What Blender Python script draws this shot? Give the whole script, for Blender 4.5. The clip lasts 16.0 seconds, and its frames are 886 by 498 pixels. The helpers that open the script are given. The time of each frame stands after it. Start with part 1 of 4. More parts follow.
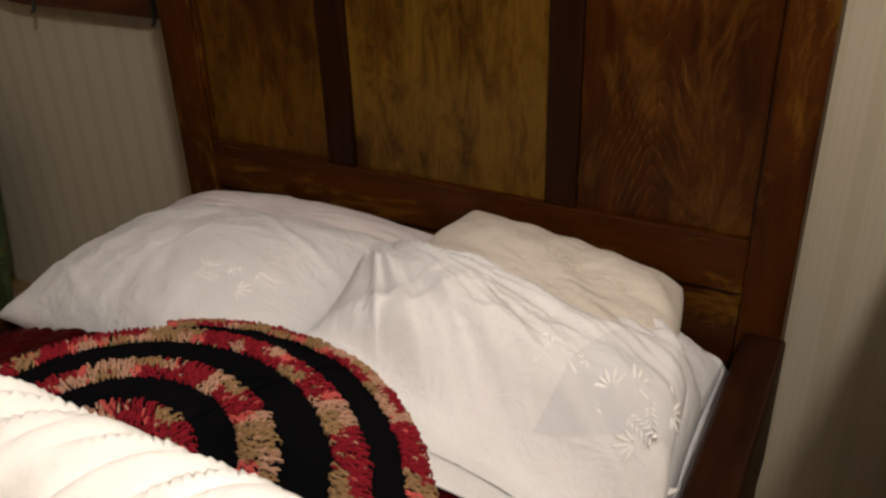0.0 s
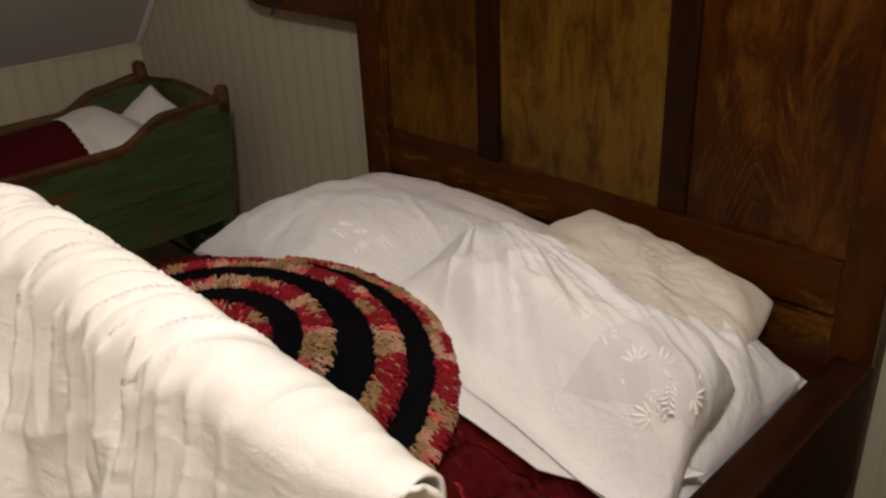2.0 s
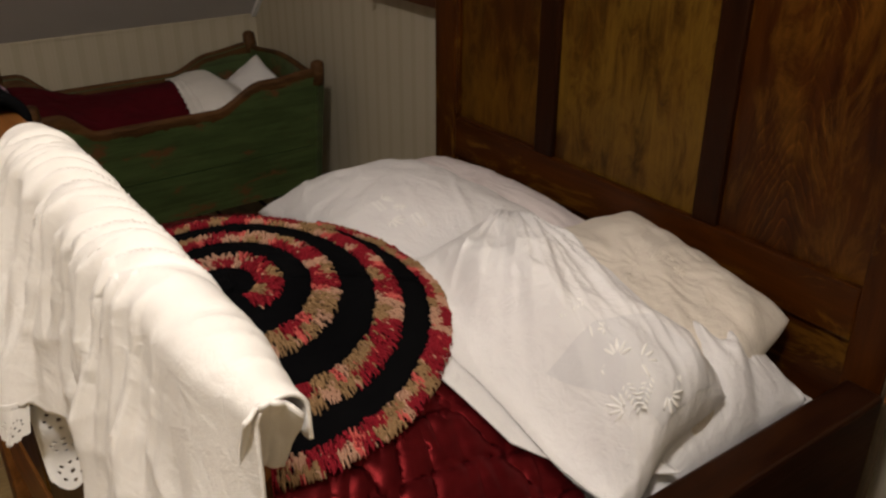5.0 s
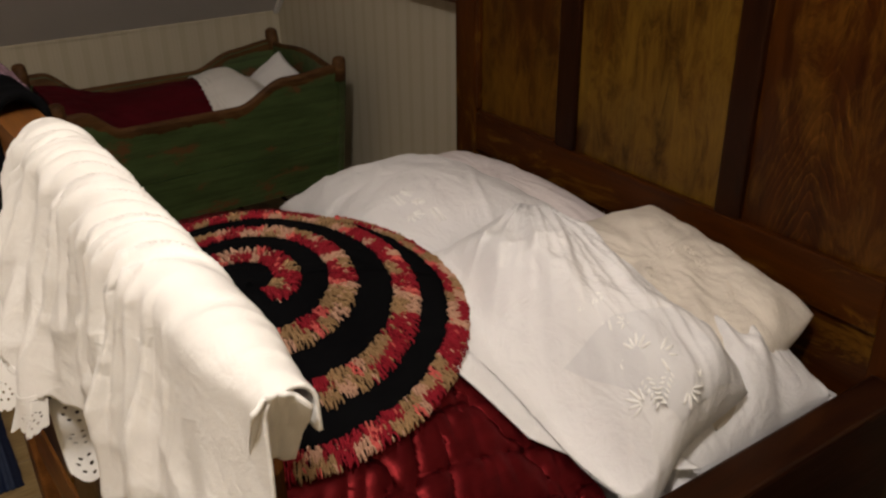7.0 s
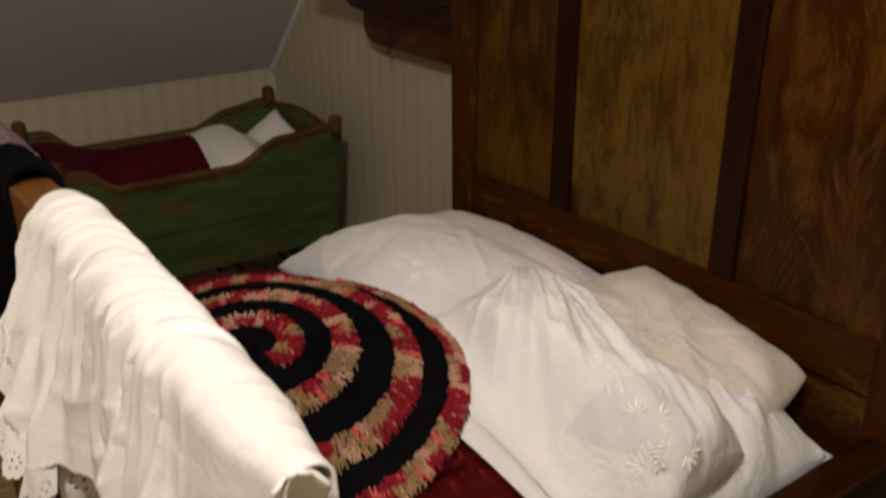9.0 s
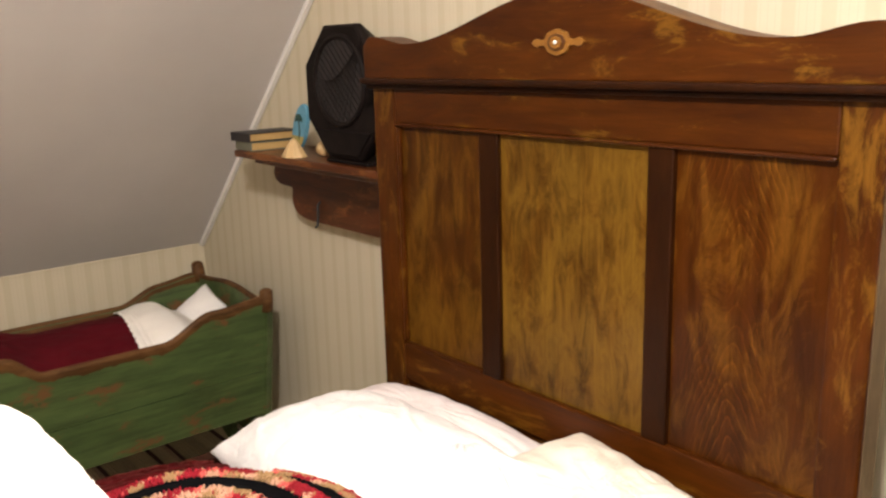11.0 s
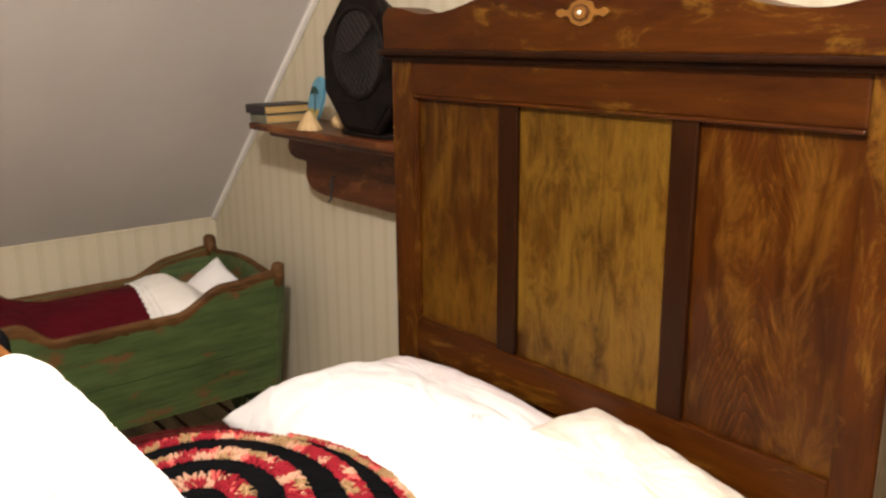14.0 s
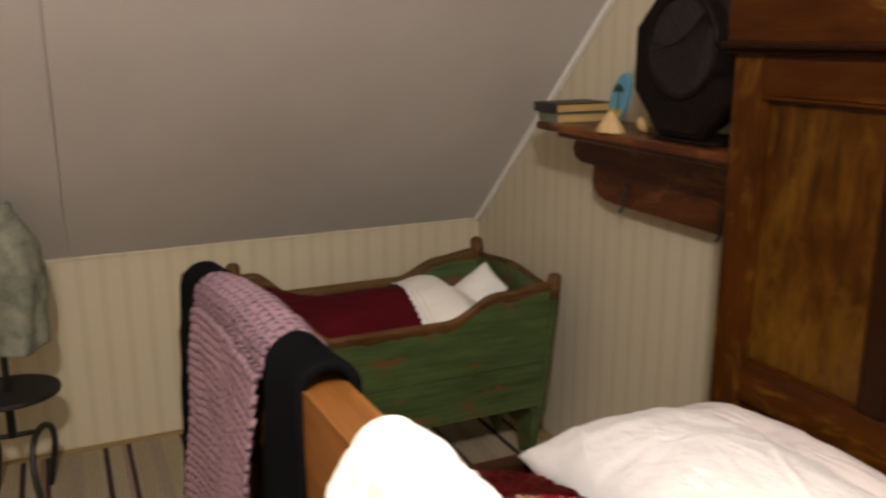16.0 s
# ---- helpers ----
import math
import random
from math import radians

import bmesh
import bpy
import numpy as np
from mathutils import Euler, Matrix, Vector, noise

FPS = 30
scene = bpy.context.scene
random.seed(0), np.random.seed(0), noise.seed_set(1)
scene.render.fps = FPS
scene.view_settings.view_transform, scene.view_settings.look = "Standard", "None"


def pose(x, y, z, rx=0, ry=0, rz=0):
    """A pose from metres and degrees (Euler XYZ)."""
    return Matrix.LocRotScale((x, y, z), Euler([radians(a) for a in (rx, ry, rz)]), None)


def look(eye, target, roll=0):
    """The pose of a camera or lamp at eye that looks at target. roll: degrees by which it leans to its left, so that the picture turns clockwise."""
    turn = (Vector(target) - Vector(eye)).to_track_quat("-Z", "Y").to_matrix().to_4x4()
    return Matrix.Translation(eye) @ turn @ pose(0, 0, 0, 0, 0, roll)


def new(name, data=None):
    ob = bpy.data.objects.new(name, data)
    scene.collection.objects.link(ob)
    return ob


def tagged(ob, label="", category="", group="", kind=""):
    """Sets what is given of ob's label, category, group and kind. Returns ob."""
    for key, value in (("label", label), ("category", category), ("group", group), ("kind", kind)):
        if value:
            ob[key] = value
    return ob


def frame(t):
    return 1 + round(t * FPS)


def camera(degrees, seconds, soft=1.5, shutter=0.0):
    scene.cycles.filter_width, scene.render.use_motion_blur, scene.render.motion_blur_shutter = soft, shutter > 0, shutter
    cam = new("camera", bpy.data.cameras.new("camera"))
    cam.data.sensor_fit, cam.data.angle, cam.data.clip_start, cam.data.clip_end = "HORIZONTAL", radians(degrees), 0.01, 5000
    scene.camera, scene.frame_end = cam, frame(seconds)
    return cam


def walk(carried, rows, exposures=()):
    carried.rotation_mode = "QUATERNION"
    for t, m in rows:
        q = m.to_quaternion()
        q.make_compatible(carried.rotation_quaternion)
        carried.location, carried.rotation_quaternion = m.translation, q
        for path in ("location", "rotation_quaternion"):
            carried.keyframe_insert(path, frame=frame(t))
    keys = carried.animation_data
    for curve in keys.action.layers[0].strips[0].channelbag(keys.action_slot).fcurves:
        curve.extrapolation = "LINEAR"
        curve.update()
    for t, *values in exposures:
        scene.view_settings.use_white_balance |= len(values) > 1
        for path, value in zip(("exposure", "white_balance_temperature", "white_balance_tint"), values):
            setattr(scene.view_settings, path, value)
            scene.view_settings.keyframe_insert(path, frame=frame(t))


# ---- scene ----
cam = camera(54.8, 16.0, soft=2.4, shutter=0.5)
PATH = [
    (0, (1.279, -1.216, 1.356), (0.43, 0.336, 0.421), -1.9),
    (0.5, (1.301, -1.21, 1.356), (0.42, 0.357, 0.48), -2.0),
    (1, (1.431, -1.225, 1.372), (0.308, 0.213, 0.554), -2.8),
    (1.5, (1.507, -1.252, 1.384), (0.251, 0.03, 0.501), -3.9),
    (2, (1.549, -1.24, 1.37), (0.251, 0.005, 0.497), -2.7),
    (2.5, (1.57, -1.232, 1.377), (0.247, 0.002, 0.525), -3.4),
    (3, (1.547, -1.206, 1.381), (0.226, 0.055, 0.578), -3.0),
    (3.5, (1.571, -1.167, 1.38), (0.22, 0.061, 0.563), -3.4),
    (4, (1.657, -1.169, 1.372), (0.249, -0.05, 0.497), -1.0),
    (4.5, (1.694, -1.188, 1.39), (0.251, -0.126, 0.5), 0.1),
    (7, (1.701, -1.177, 1.384), (0.213, -0.185, 0.488), -0.9),
    (7.5, (1.702, -1.177, 1.383), (0.209, -0.2, 0.48), -1.1),
    (8, (1.702, -1.182, 1.384), (0.213, -0.197, 0.483), -0.8),
    (8.5, (1.705, -1.188, 1.394), (0.219, -0.186, 0.507), -0.7),
    (9, (1.702, -1.197, 1.413), (0.189, -0.156, 0.622), -0.5),
    (9.5, (1.711, -1.2, 1.449), (0.167, -0.088, 0.834), -0.9),
    (10, (1.712, -1.201, 1.466), (0.155, -0.053, 0.958), -1.7),
    (12.5, (1.709, -1.219, 1.442), (0.271, 0.094, 0.986), -0.9),
    (13, (1.704, -1.222, 1.433), (0.247, 0.07, 0.976), -0.5),
    (13.5, (1.698, -1.223, 1.433), (0.229, 0.047, 0.957), -0.4),
    (14, (1.696, -1.221, 1.434), (0.189, 0.002, 0.947), -0.5),
    (14.5, (1.669, -1.212, 1.437), (0.1, -0.086, 0.916), -1.1),
    (15, (1.603, -1.214, 1.448), (-0.075, -0.252, 0.938), -0.8),
    (15.5, (1.512, -1.227, 1.438), (-0.2, -0.314, 0.953), -0.5),
    (16, (1.373, -1.268, 1.418), (-0.395, -0.47, 0.93), -0.2),
]
EXPOSURES = [(0, -0.3), (1.5, -0.42), (4.7, -0.4), (7.0, -0.37), (9.0, -0.36), (9.6, 0.05), (10.2, 1.05), (12.3, 1.7), (14.0, 1.5), (14.6, 1.15), (15.2, 0.95), (16.0, 0.9)]
walk(cam, [(t, look(eye, target, roll)) for t, eye, target, roll in PATH], EXPOSURES)

# ---- light ----
world = bpy.data.worlds.new("world")
scene.world = world
world.use_nodes = True
world.node_tree.nodes["Background"].inputs[0].default_value = (0.6, 0.55, 0.5, 1)
world.node_tree.nodes["Background"].inputs[1].default_value = 0.02

lamp_data = bpy.data.lights.new("ceiling_lamp_light", "POINT")
lamp_data.shadow_soft_size = 0.07
lamp_data.energy, lamp_data.color = 84.0, (1.0, 0.915, 0.84)
lamp = new("ceiling_lamp_light", lamp_data)
lamp.matrix_world = pose(1.68, -1.42, 2.30)


# ---- mesh helpers ----
def finish(bm, name, mats, smooth=False):
    bmesh.ops.recalc_face_normals(bm, faces=bm.faces)
    me = bpy.data.meshes.new(name)
    bm.to_mesh(me)
    bm.free()
    for m in mats if isinstance(mats, (list, tuple)) else [mats]:
        me.materials.append(m)
    if smooth:
        me.polygons.foreach_set("use_smooth", [True] * len(me.polygons))
    return me


def part(name, bm, material, parent, label="", smooth=False):
    """One mesh object under a thing or a part."""
    ob = new(name, finish(bm, name, material, smooth))
    ob.parent = parent
    ob.matrix_parent_inverse = parent.matrix_world.inverted()
    return tagged(ob, label)


def thing(name, bm, material, label, category, group="", kind="", smooth=False):
    return tagged(new(name, finish(bm, name, material, smooth)), label, category, group, kind)


def empty(name, at, label, category, group=""):
    ob = new(name)
    ob.matrix_world = Matrix.Translation(at)
    bpy.context.view_layer.update()
    return tagged(ob, label, category, group)


def box(x0, x1, y0, y1, z0, z1, bevel=0.004, seg=2, bm=None):
    own = bmesh.new()
    bmesh.ops.create_cube(own, size=1)
    for v in own.verts:
        v.co = Vector((x0 + (v.co.x + 0.5) * (x1 - x0), y0 + (v.co.y + 0.5) * (y1 - y0), z0 + (v.co.z + 0.5) * (z1 - z0)))
    if bevel:
        bmesh.ops.bevel(own, geom=own.edges[:], offset=bevel, segments=seg, affect="EDGES", profile=0.5)
    return join(bm, own)


def join(bm, own):
    if bm is None:
        return own
    tmp = bpy.data.meshes.new("tmp")
    own.to_mesh(tmp)
    own.free()
    bm.from_mesh(tmp)
    bpy.data.meshes.remove(tmp)
    return bm


def extrude_outline(points, axis, a, b, bevel=0.003):
    """A board with the outline points (two coordinates), from a to b along axis."""
    bm = bmesh.new()
    put = {"x": lambda p, t: (t, p[0], p[1]), "y": lambda p, t: (p[0], t, p[1]), "z": lambda p, t: (p[0], p[1], t)}[axis]
    lo = [bm.verts.new(put(p, a)) for p in points]
    hi = [bm.verts.new(put(p, b)) for p in points]
    f0, f1 = bm.faces.new(lo), bm.faces.new(hi)
    for i in range(len(points)):
        bm.faces.new((lo[i - 1], lo[i], hi[i], hi[i - 1]))
    if bevel:
        rim = [e for f in (f0, f1) for e in f.edges]
        bmesh.ops.bevel(bm, geom=rim, offset=bevel, segments=2, affect="EDGES", profile=0.5)
    return bm


def grid(nu, nv, f, bm=None, keep=None, thick=0.0, slot=None):
    """A sheet f(u, v) with u, v in 0..1; keep(u, v) drops cells, thick gives it a back side."""
    bm = bm or bmesh.new()
    pts = [[Vector(f(i / nu, j / nv)) for j in range(nv + 1)] for i in range(nu + 1)]
    layers = [pts]
    if thick:
        def nrm(i, j):
            a = pts[min(i + 1, nu)][j] - pts[max(i - 1, 0)][j]
            b = pts[i][min(j + 1, nv)] - pts[i][max(j - 1, 0)]
            return a.cross(b).normalized()
        layers.append([[pts[i][j] - thick * nrm(i, j) for j in range(nv + 1)] for i in range(nu + 1)])
    vs = [[[bm.verts.new(p) for p in row] for row in lay] for lay in layers]
    cells = [(i, j) for i in range(nu) for j in range(nv) if keep is None or keep((i + .5) / nu, (j + .5) / nv)]
    have = set(cells)
    for i, j in cells:
        k = slot((i + .5) / nu, (j + .5) / nv) if slot else 0
        for n, lay in enumerate(vs):
            q = (lay[i][j], lay[i + 1][j], lay[i + 1][j + 1], lay[i][j + 1])
            bm.faces.new(q if n == 0 else q[::-1]).material_index = k
        if thick:
            t, b = vs
            for (di, dj), (p, q) in (((0, -1), ((i, j), (i + 1, j))), ((1, 0), ((i + 1, j), (i + 1, j + 1))),
                                     ((0, 1), ((i + 1, j + 1), (i, j + 1))), ((-1, 0), ((i, j + 1), (i, j)))):
                if (i + di, j + dj) not in have:
                    bm.faces.new((t[p[0]][p[1]], b[p[0]][p[1]], b[q[0]][q[1]], t[q[0]][q[1]])).material_index = k
    if keep:
        bmesh.ops.delete(bm, geom=[v for v in bm.verts if not v.link_faces], context="VERTS")
    return bm


def tube(points, radius, sides=8, bm=None):
    """A round bar along points; radius may be a list."""
    bm = bm or bmesh.new()
    pts = [Vector(p) for p in points]
    rad = radius if isinstance(radius, (list, tuple)) else [radius] * len(pts)
    rings = []
    side = Vector((0.31, 0.95, 0.11))
    for k, p in enumerate(pts):
        way = (pts[min(k + 1, len(pts) - 1)] - pts[max(k - 1, 0)]).normalized()
        side = (side - way * side.dot(way)).normalized()
        up = way.cross(side)
        rings.append([bm.verts.new(p + rad[k] * (math.cos(a) * side + math.sin(a) * up)) for a in [2 * math.pi * n / sides for n in range(sides)]])
    for a, b in zip(rings, rings[1:]):
        for n in range(sides):
            bm.faces.new((a[n - 1], a[n], b[n], b[n - 1]))
    bm.faces.new(rings[0][::-1])
    bm.faces.new(rings[-1])
    return bm


def blob(center, radii, turn=None, bm=None, u=10, v=6):
    own = bmesh.new()
    bmesh.ops.create_uvsphere(own, u_segments=u, v_segments=v, radius=1)
    m = Matrix.Translation(center) @ (turn or Matrix.Identity(4)) @ Matrix.Diagonal((*radii, 1))
    bmesh.ops.transform(own, matrix=m, verts=own.verts)
    return join(bm, own)


def smooth01(a, b, x):
    t = min(1, max(0, (x - a) / (b - a)))
    return t * t * (3 - 2 * t)


def nz(x, y, z=0.0):
    return noise.noise(Vector((x, y, z)))


# ---- materials ----
def material(name, rough=0.6, metal=0.0, sheen=0.0, spec=0.5):
    m = bpy.data.materials.new(name)
    m.use_nodes = True
    b = m.node_tree.nodes["Principled BSDF"]
    b.inputs["Roughness"].default_value, b.inputs["Metallic"].default_value = rough, metal
    b.inputs["Sheen Weight"].default_value, b.inputs["Specular IOR Level"].default_value = sheen, spec
    return m, m.node_tree, b


def node(tree, kind, **values):
    n = tree.nodes.new(kind)
    for k, v in values.items():
        n.inputs[k].default_value = v
    return n


def coords(tree, scale=(1, 1, 1)):
    c = tree.nodes.new("ShaderNodeTexCoord")
    m = node(tree, "ShaderNodeMapping", Scale=scale)
    tree.links.new(c.outputs["Object"], m.inputs["Vector"])
    return m.outputs["Vector"]


def noise_fac(tree, vec, scale, detail=4.0, rough=0.6, distort=0.0):
    n = node(tree, "ShaderNodeTexNoise", Scale=scale, Detail=detail, Roughness=rough, Distortion=distort)
    tree.links.new(vec, n.inputs["Vector"])
    return n.outputs["Fac"]


def ramp(tree, fac, stops):
    r = tree.nodes.new("ShaderNodeValToRGB")
    while len(r.color_ramp.elements) < len(stops):
        r.color_ramp.elements.new(0.5)
    for e, (p, c) in zip(r.color_ramp.elements, stops):
        e.position, e.color = p, (*c, 1)
    tree.links.new(fac, r.inputs["Fac"])
    return r.outputs["Color"]


def mix(tree, fac, a, b, mode="MIX"):
    n = tree.nodes.new("ShaderNodeMix")
    n.data_type, n.blend_type = "RGBA", mode
    for sock, v in ((n.inputs["Factor"], fac), (n.inputs["A"], a), (n.inputs["B"], b)):
        if isinstance(v, (int, float)):
            sock.default_value = v
        elif isinstance(v, tuple):
            sock.default_value = (*v, 1)
        else:
            tree.links.new(v, sock)
    return n.outputs["Result"]


def bump(tree, bsdf, fac, strength, distance):
    b = node(tree, "ShaderNodeBump", Strength=strength, Distance=distance)
    tree.links.new(fac, b.inputs["Height"])
    tree.links.new(b.outputs["Normal"], bsdf.inputs["Normal"])


def cloth(name, color, dark, rough=0.85, weave=900, sheen=0.0, spec=0.2, patch=7.0, crease=0.0):
    m, t, b = material(name, rough, sheen=sheen, spec=spec)
    v = coords(t)
    t.links.new(ramp(t, noise_fac(t, v, patch, 5), [(0.3, dark), (0.65, color)]), b.inputs["Base Color"])
    fine = noise_fac(t, v, weave, 2)
    if not crease:
        bump(t, b, fine, 0.25, 0.001)
        return m
    # soft creases: folded noise at two sizes over the weave
    total = fine
    for scale, size in ((9.0, 9.0 * crease), (26.0, 4.0 * crease)):
        n = noise_fac(t, v, scale, 3, 0.55, 1.6)
        ab = t.nodes.new("ShaderNodeMath")
        ab.operation = "SUBTRACT"
        t.links.new(n, ab.inputs[0])
        ab.inputs[1].default_value = 0.5
        mag = t.nodes.new("ShaderNodeMath")
        mag.operation = "ABSOLUTE"
        t.links.new(ab.outputs[0], mag.inputs[0])
        add = t.nodes.new("ShaderNodeMath")
        add.operation = "MULTIPLY_ADD"
        t.links.new(mag.outputs[0], add.inputs[0])
        add.inputs[1].default_value = -size * 4
        t.links.new(total, add.inputs[2])
        total = add.outputs[0]
    bump(t, b, total, 0.35, 0.001)
    return m


def wood(name, dark, mid, light, axis="z", rough=0.38, worn=(0.5, 0.68), flame=False, patch=7.0, grain=11.0, spec=0.13):
    """Grain-painted, varnished wood, mottled and rubbed; the grain runs along axis."""
    m, t, b = material(name, rough, spec=spec)

    def along(k):
        return {"x": (k, 1, 1), "y": (1, k, 1), "z": (1, 1, k)}[axis]

    def calc(op, a, k):
        n = t.nodes.new("ShaderNodeMath")
        n.operation = op
        for sock, val in zip(n.inputs, (a, k)):
            if isinstance(val, (int, float)):
                sock.default_value = val
            else:
                t.links.new(val, sock)
        return n.outputs[0]
    fine = noise_fac(t, coords(t, along(0.06)), grain * 13, 7, 0.68, 0.5)
    base = ramp(t, noise_fac(t, coords(t, along(0.16)), grain * 1.6, 9, 0.72, 0.6), [(0.33, dark), (0.62, mid)])
    # rubbed places: ragged specks and streaks gathered inside broad patches
    broad = noise_fac(t, coords(t, along(0.5)), patch * 0.5, 4, 0.6, 0.4)
    specks = noise_fac(t, coords(t, along(0.34)), patch * 2.0, 10, 0.78, 1.2)
    rubbed = calc("ADD", calc("MULTIPLY", broad, 0.45), calc("MULTIPLY", specks, 0.55))
    spots = ramp(t, rubbed, [(worn[0], (0, 0, 0)), ((worn[0] + worn[1]) / 2, (0.55, 0.55, 0.55)), (worn[1] + 0.04, (1, 1, 1))])
    col = mix(t, spots, base, light)
    col = mix(t, 0.62, col, ramp(t, fine, [(0.3, (0.55, 0.51, 0.48)), (0.7, (1.1, 1.1, 1.05))]), "MULTIPLY")
    col = mix(t, 0.5, col, ramp(t, noise_fac(t, coords(t), 2.6, 3), [(0.32, (0.66, 0.62, 0.58)), (0.68, (1.1, 1.1, 1.1))]), "MULTIPLY")
    if flame:
        # nested pointed arches of heartwood grain, thin and pale, fading in and out
        c = t.nodes.new("ShaderNodeTexCoord")
        xyz = t.nodes.new("ShaderNodeSeparateXYZ")
        t.links.new(c.outputs["Object"], xyz.inputs["Vector"])
        sway = calc("MULTIPLY", calc("SUBTRACT", noise_fac(t, coords(t, along(0.35)), 9, 3, 0.5, 0.4), 0.5), 0.07)
        dx = calc("ABSOLUTE", calc("ADD", calc("SUBTRACT", xyz.outputs["X"], 0.985), sway), 0)
        arch = calc("ADD", xyz.outputs["Z"], calc("ADD", calc("MULTIPLY", calc("POWER", dx, 1.4), 7.0), calc("MULTIPLY", noise_fac(t, coords(t), 26, 4, 0.6), 0.035)))
        lines = calc("FRACT", calc("MULTIPLY", arch, 30.0), 0)
        near = ramp(t, dx, [(0.05, (1, 1, 1)), (0.125, (0, 0, 0))])
        gate = mix(t, 1.0, near, ramp(t, noise_fac(t, coords(t, along(0.6)), 7, 4, 0.6), [(0.42, (0.1, 0.1, 0.1)), (0.6, (1, 1, 1))]), "MULTIPLY")
        vein = ramp(t, lines, [(0.0, (0.62, 0.55, 0.5)), (0.45, (0.95, 0.95, 0.95)), (0.72, (1.0, 1.0, 1.0)), (0.86, (2.1, 2.3, 2.2)), (1.0, (0.62, 0.55, 0.5))])
        col = mix(t, gate, col, mix(t, 1.0, col, vein, "MULTIPLY"))
    t.links.new(col, b.inputs["Base Color"])
    t.links.new(ramp(t, fine, [(0.2, (rough - 0.06,) * 3), (0.8, (rough + 0.14,) * 3)]), b.inputs["Roughness"])
    bump(t, b, fine, 0.10, 0.001)
    return m


BROWN = ((0.026, 0.0056, 0.0005), (0.070, 0.0185, 0.0012), (0.165, 0.076, 0.0085))
WOOD_V = wood("stained_wood_upright", *BROWN, axis="z", worn=(0.515, 0.61), patch=11, rough=0.34, spec=0.16)
WOOD_H = wood("stained_wood_level", *BROWN, axis="x", worn=(0.535, 0.61), patch=9, rough=0.34, spec=0.16)
WOOD_Y = wood("stained_wood_rail", (0.0123, 0.00352, 0.00176), (0.0396, 0.0123, 0.00352), (0.088, 0.0352, 0.0088), axis="y", worn=(0.60, 0.75))
WOOD_PANEL = wood("grained_panel", (0.022, 0.0054, 0.0005), (0.064, 0.0195, 0.0013), (0.140, 0.064, 0.0062), axis="z", worn=(0.46, 0.63), patch=13, rough=0.32, spec=0.17)
WOOD_GOLD = wood("worn_golden_panel", (0.028, 0.0084, 0.0006), (0.080, 0.0300, 0.0020), (0.180, 0.098, 0.0115), axis="z", worn=(0.43, 0.63), patch=12, rough=0.32, spec=0.17)
WOOD_FLAME = wood("flame_grained_panel", (0.023, 0.0052, 0.0005), (0.060, 0.0160, 0.0011), (0.118, 0.047, 0.0049), axis="z", worn=(0.51, 0.62), flame=True, patch=9, rough=0.30, spec=0.17)
WOOD_DARK = wood("dark_mullion", (0.0110, 0.0030, 0.0006), (0.0250, 0.0068, 0.0011), (0.038, 0.0130, 0.0022), axis="z", worn=(0.66, 0.8))
WOOD_SIDE = wood("bare_grey_edge", (0.07, 0.05, 0.03), (0.14, 0.10, 0.06), (0.20, 0.15, 0.09), axis="z", rough=0.6)
WOOD_FOOT = wood("orange_brown_board", (0.11, 0.04, 0.01), (0.27, 0.11, 0.028), (0.36, 0.18, 0.05), axis="x", worn=(0.6, 0.8))
WOOD_SHELF = wood("red_brown_shelf_wood", (0.030, 0.007, 0.002), (0.125, 0.034, 0.008), (0.26, 0.10, 0.028), axis="x", rough=0.3, worn=(0.52, 0.64), patch=16, spec=0.3)
WHITE = cloth("white_cotton", (0.84, 0.825, 0.82), (0.78, 0.77, 0.765), crease=0.62)
WHITE_GOWN = cloth("white_linen_gown", (0.84, 0.815, 0.78), (0.77, 0.745, 0.70), crease=0.35)
INSET = cloth("thin_greyish_batiste", (0.745, 0.74, 0.745), (0.70, 0.695, 0.70), crease=0.3)
PINKISH = cloth("pinkish_white_cotton", (0.74, 0.68, 0.67), (0.69, 0.63, 0.63), crease=0.4)
CREAM = cloth("cream_cotton", (0.73, 0.67, 0.58), (0.68, 0.62, 0.53), crease=0.5)
THREAD, _, _b = material("satin_stitch_thread", 0.28, spec=0.6)
_b.inputs["Base Color"].default_value = (0.92, 0.91, 0.88, 1)
SATIN, _t, _b = material("dark_red_satin", 0.40, 0.6, spec=0.4)
_b.inputs["Specular Tint"].default_value = (1.0, 0.16, 0.12, 1)
_v = coords(_t, (1, 0.28, 1))
_t.links.new(ramp(_t, noise_fac(_t, _v, 30, 4), [(0.32, (0.050, 0.0030, 0.0042)), (0.68, (0.105, 0.0065, 0.009))]), _b.inputs["Base Color"])
bump(_t, _b, noise_fac(_t, _v, 34, 3, 0.5, 0.6), 0.35, 0.004)
RED_WOOL = cloth("dark_red_blanket", (0.085, 0.003, 0.008), (0.055, 0.002, 0.005), rough=0.9, weave=350, spec=0.1)
BLACK_WOOL = cloth("black_wool", (0.0045, 0.0045, 0.005), (0.0025, 0.0025, 0.003), rough=1.0, weave=420, spec=0.02)
YARNS = [cloth("crimson_yarn", (0.27, 0.009, 0.02), (0.19, 0.006, 0.013), weave=500), cloth("tan_yarn", (0.33, 0.20, 0.095), (0.25, 0.15, 0.07), weave=500),
         cloth("pale_peach_yarn", (0.52, 0.30, 0.20), (0.42, 0.24, 0.16), weave=500), cloth("coral_yarn", (0.62, 0.12, 0.10), (0.48, 0.085, 0.075), weave=500)]
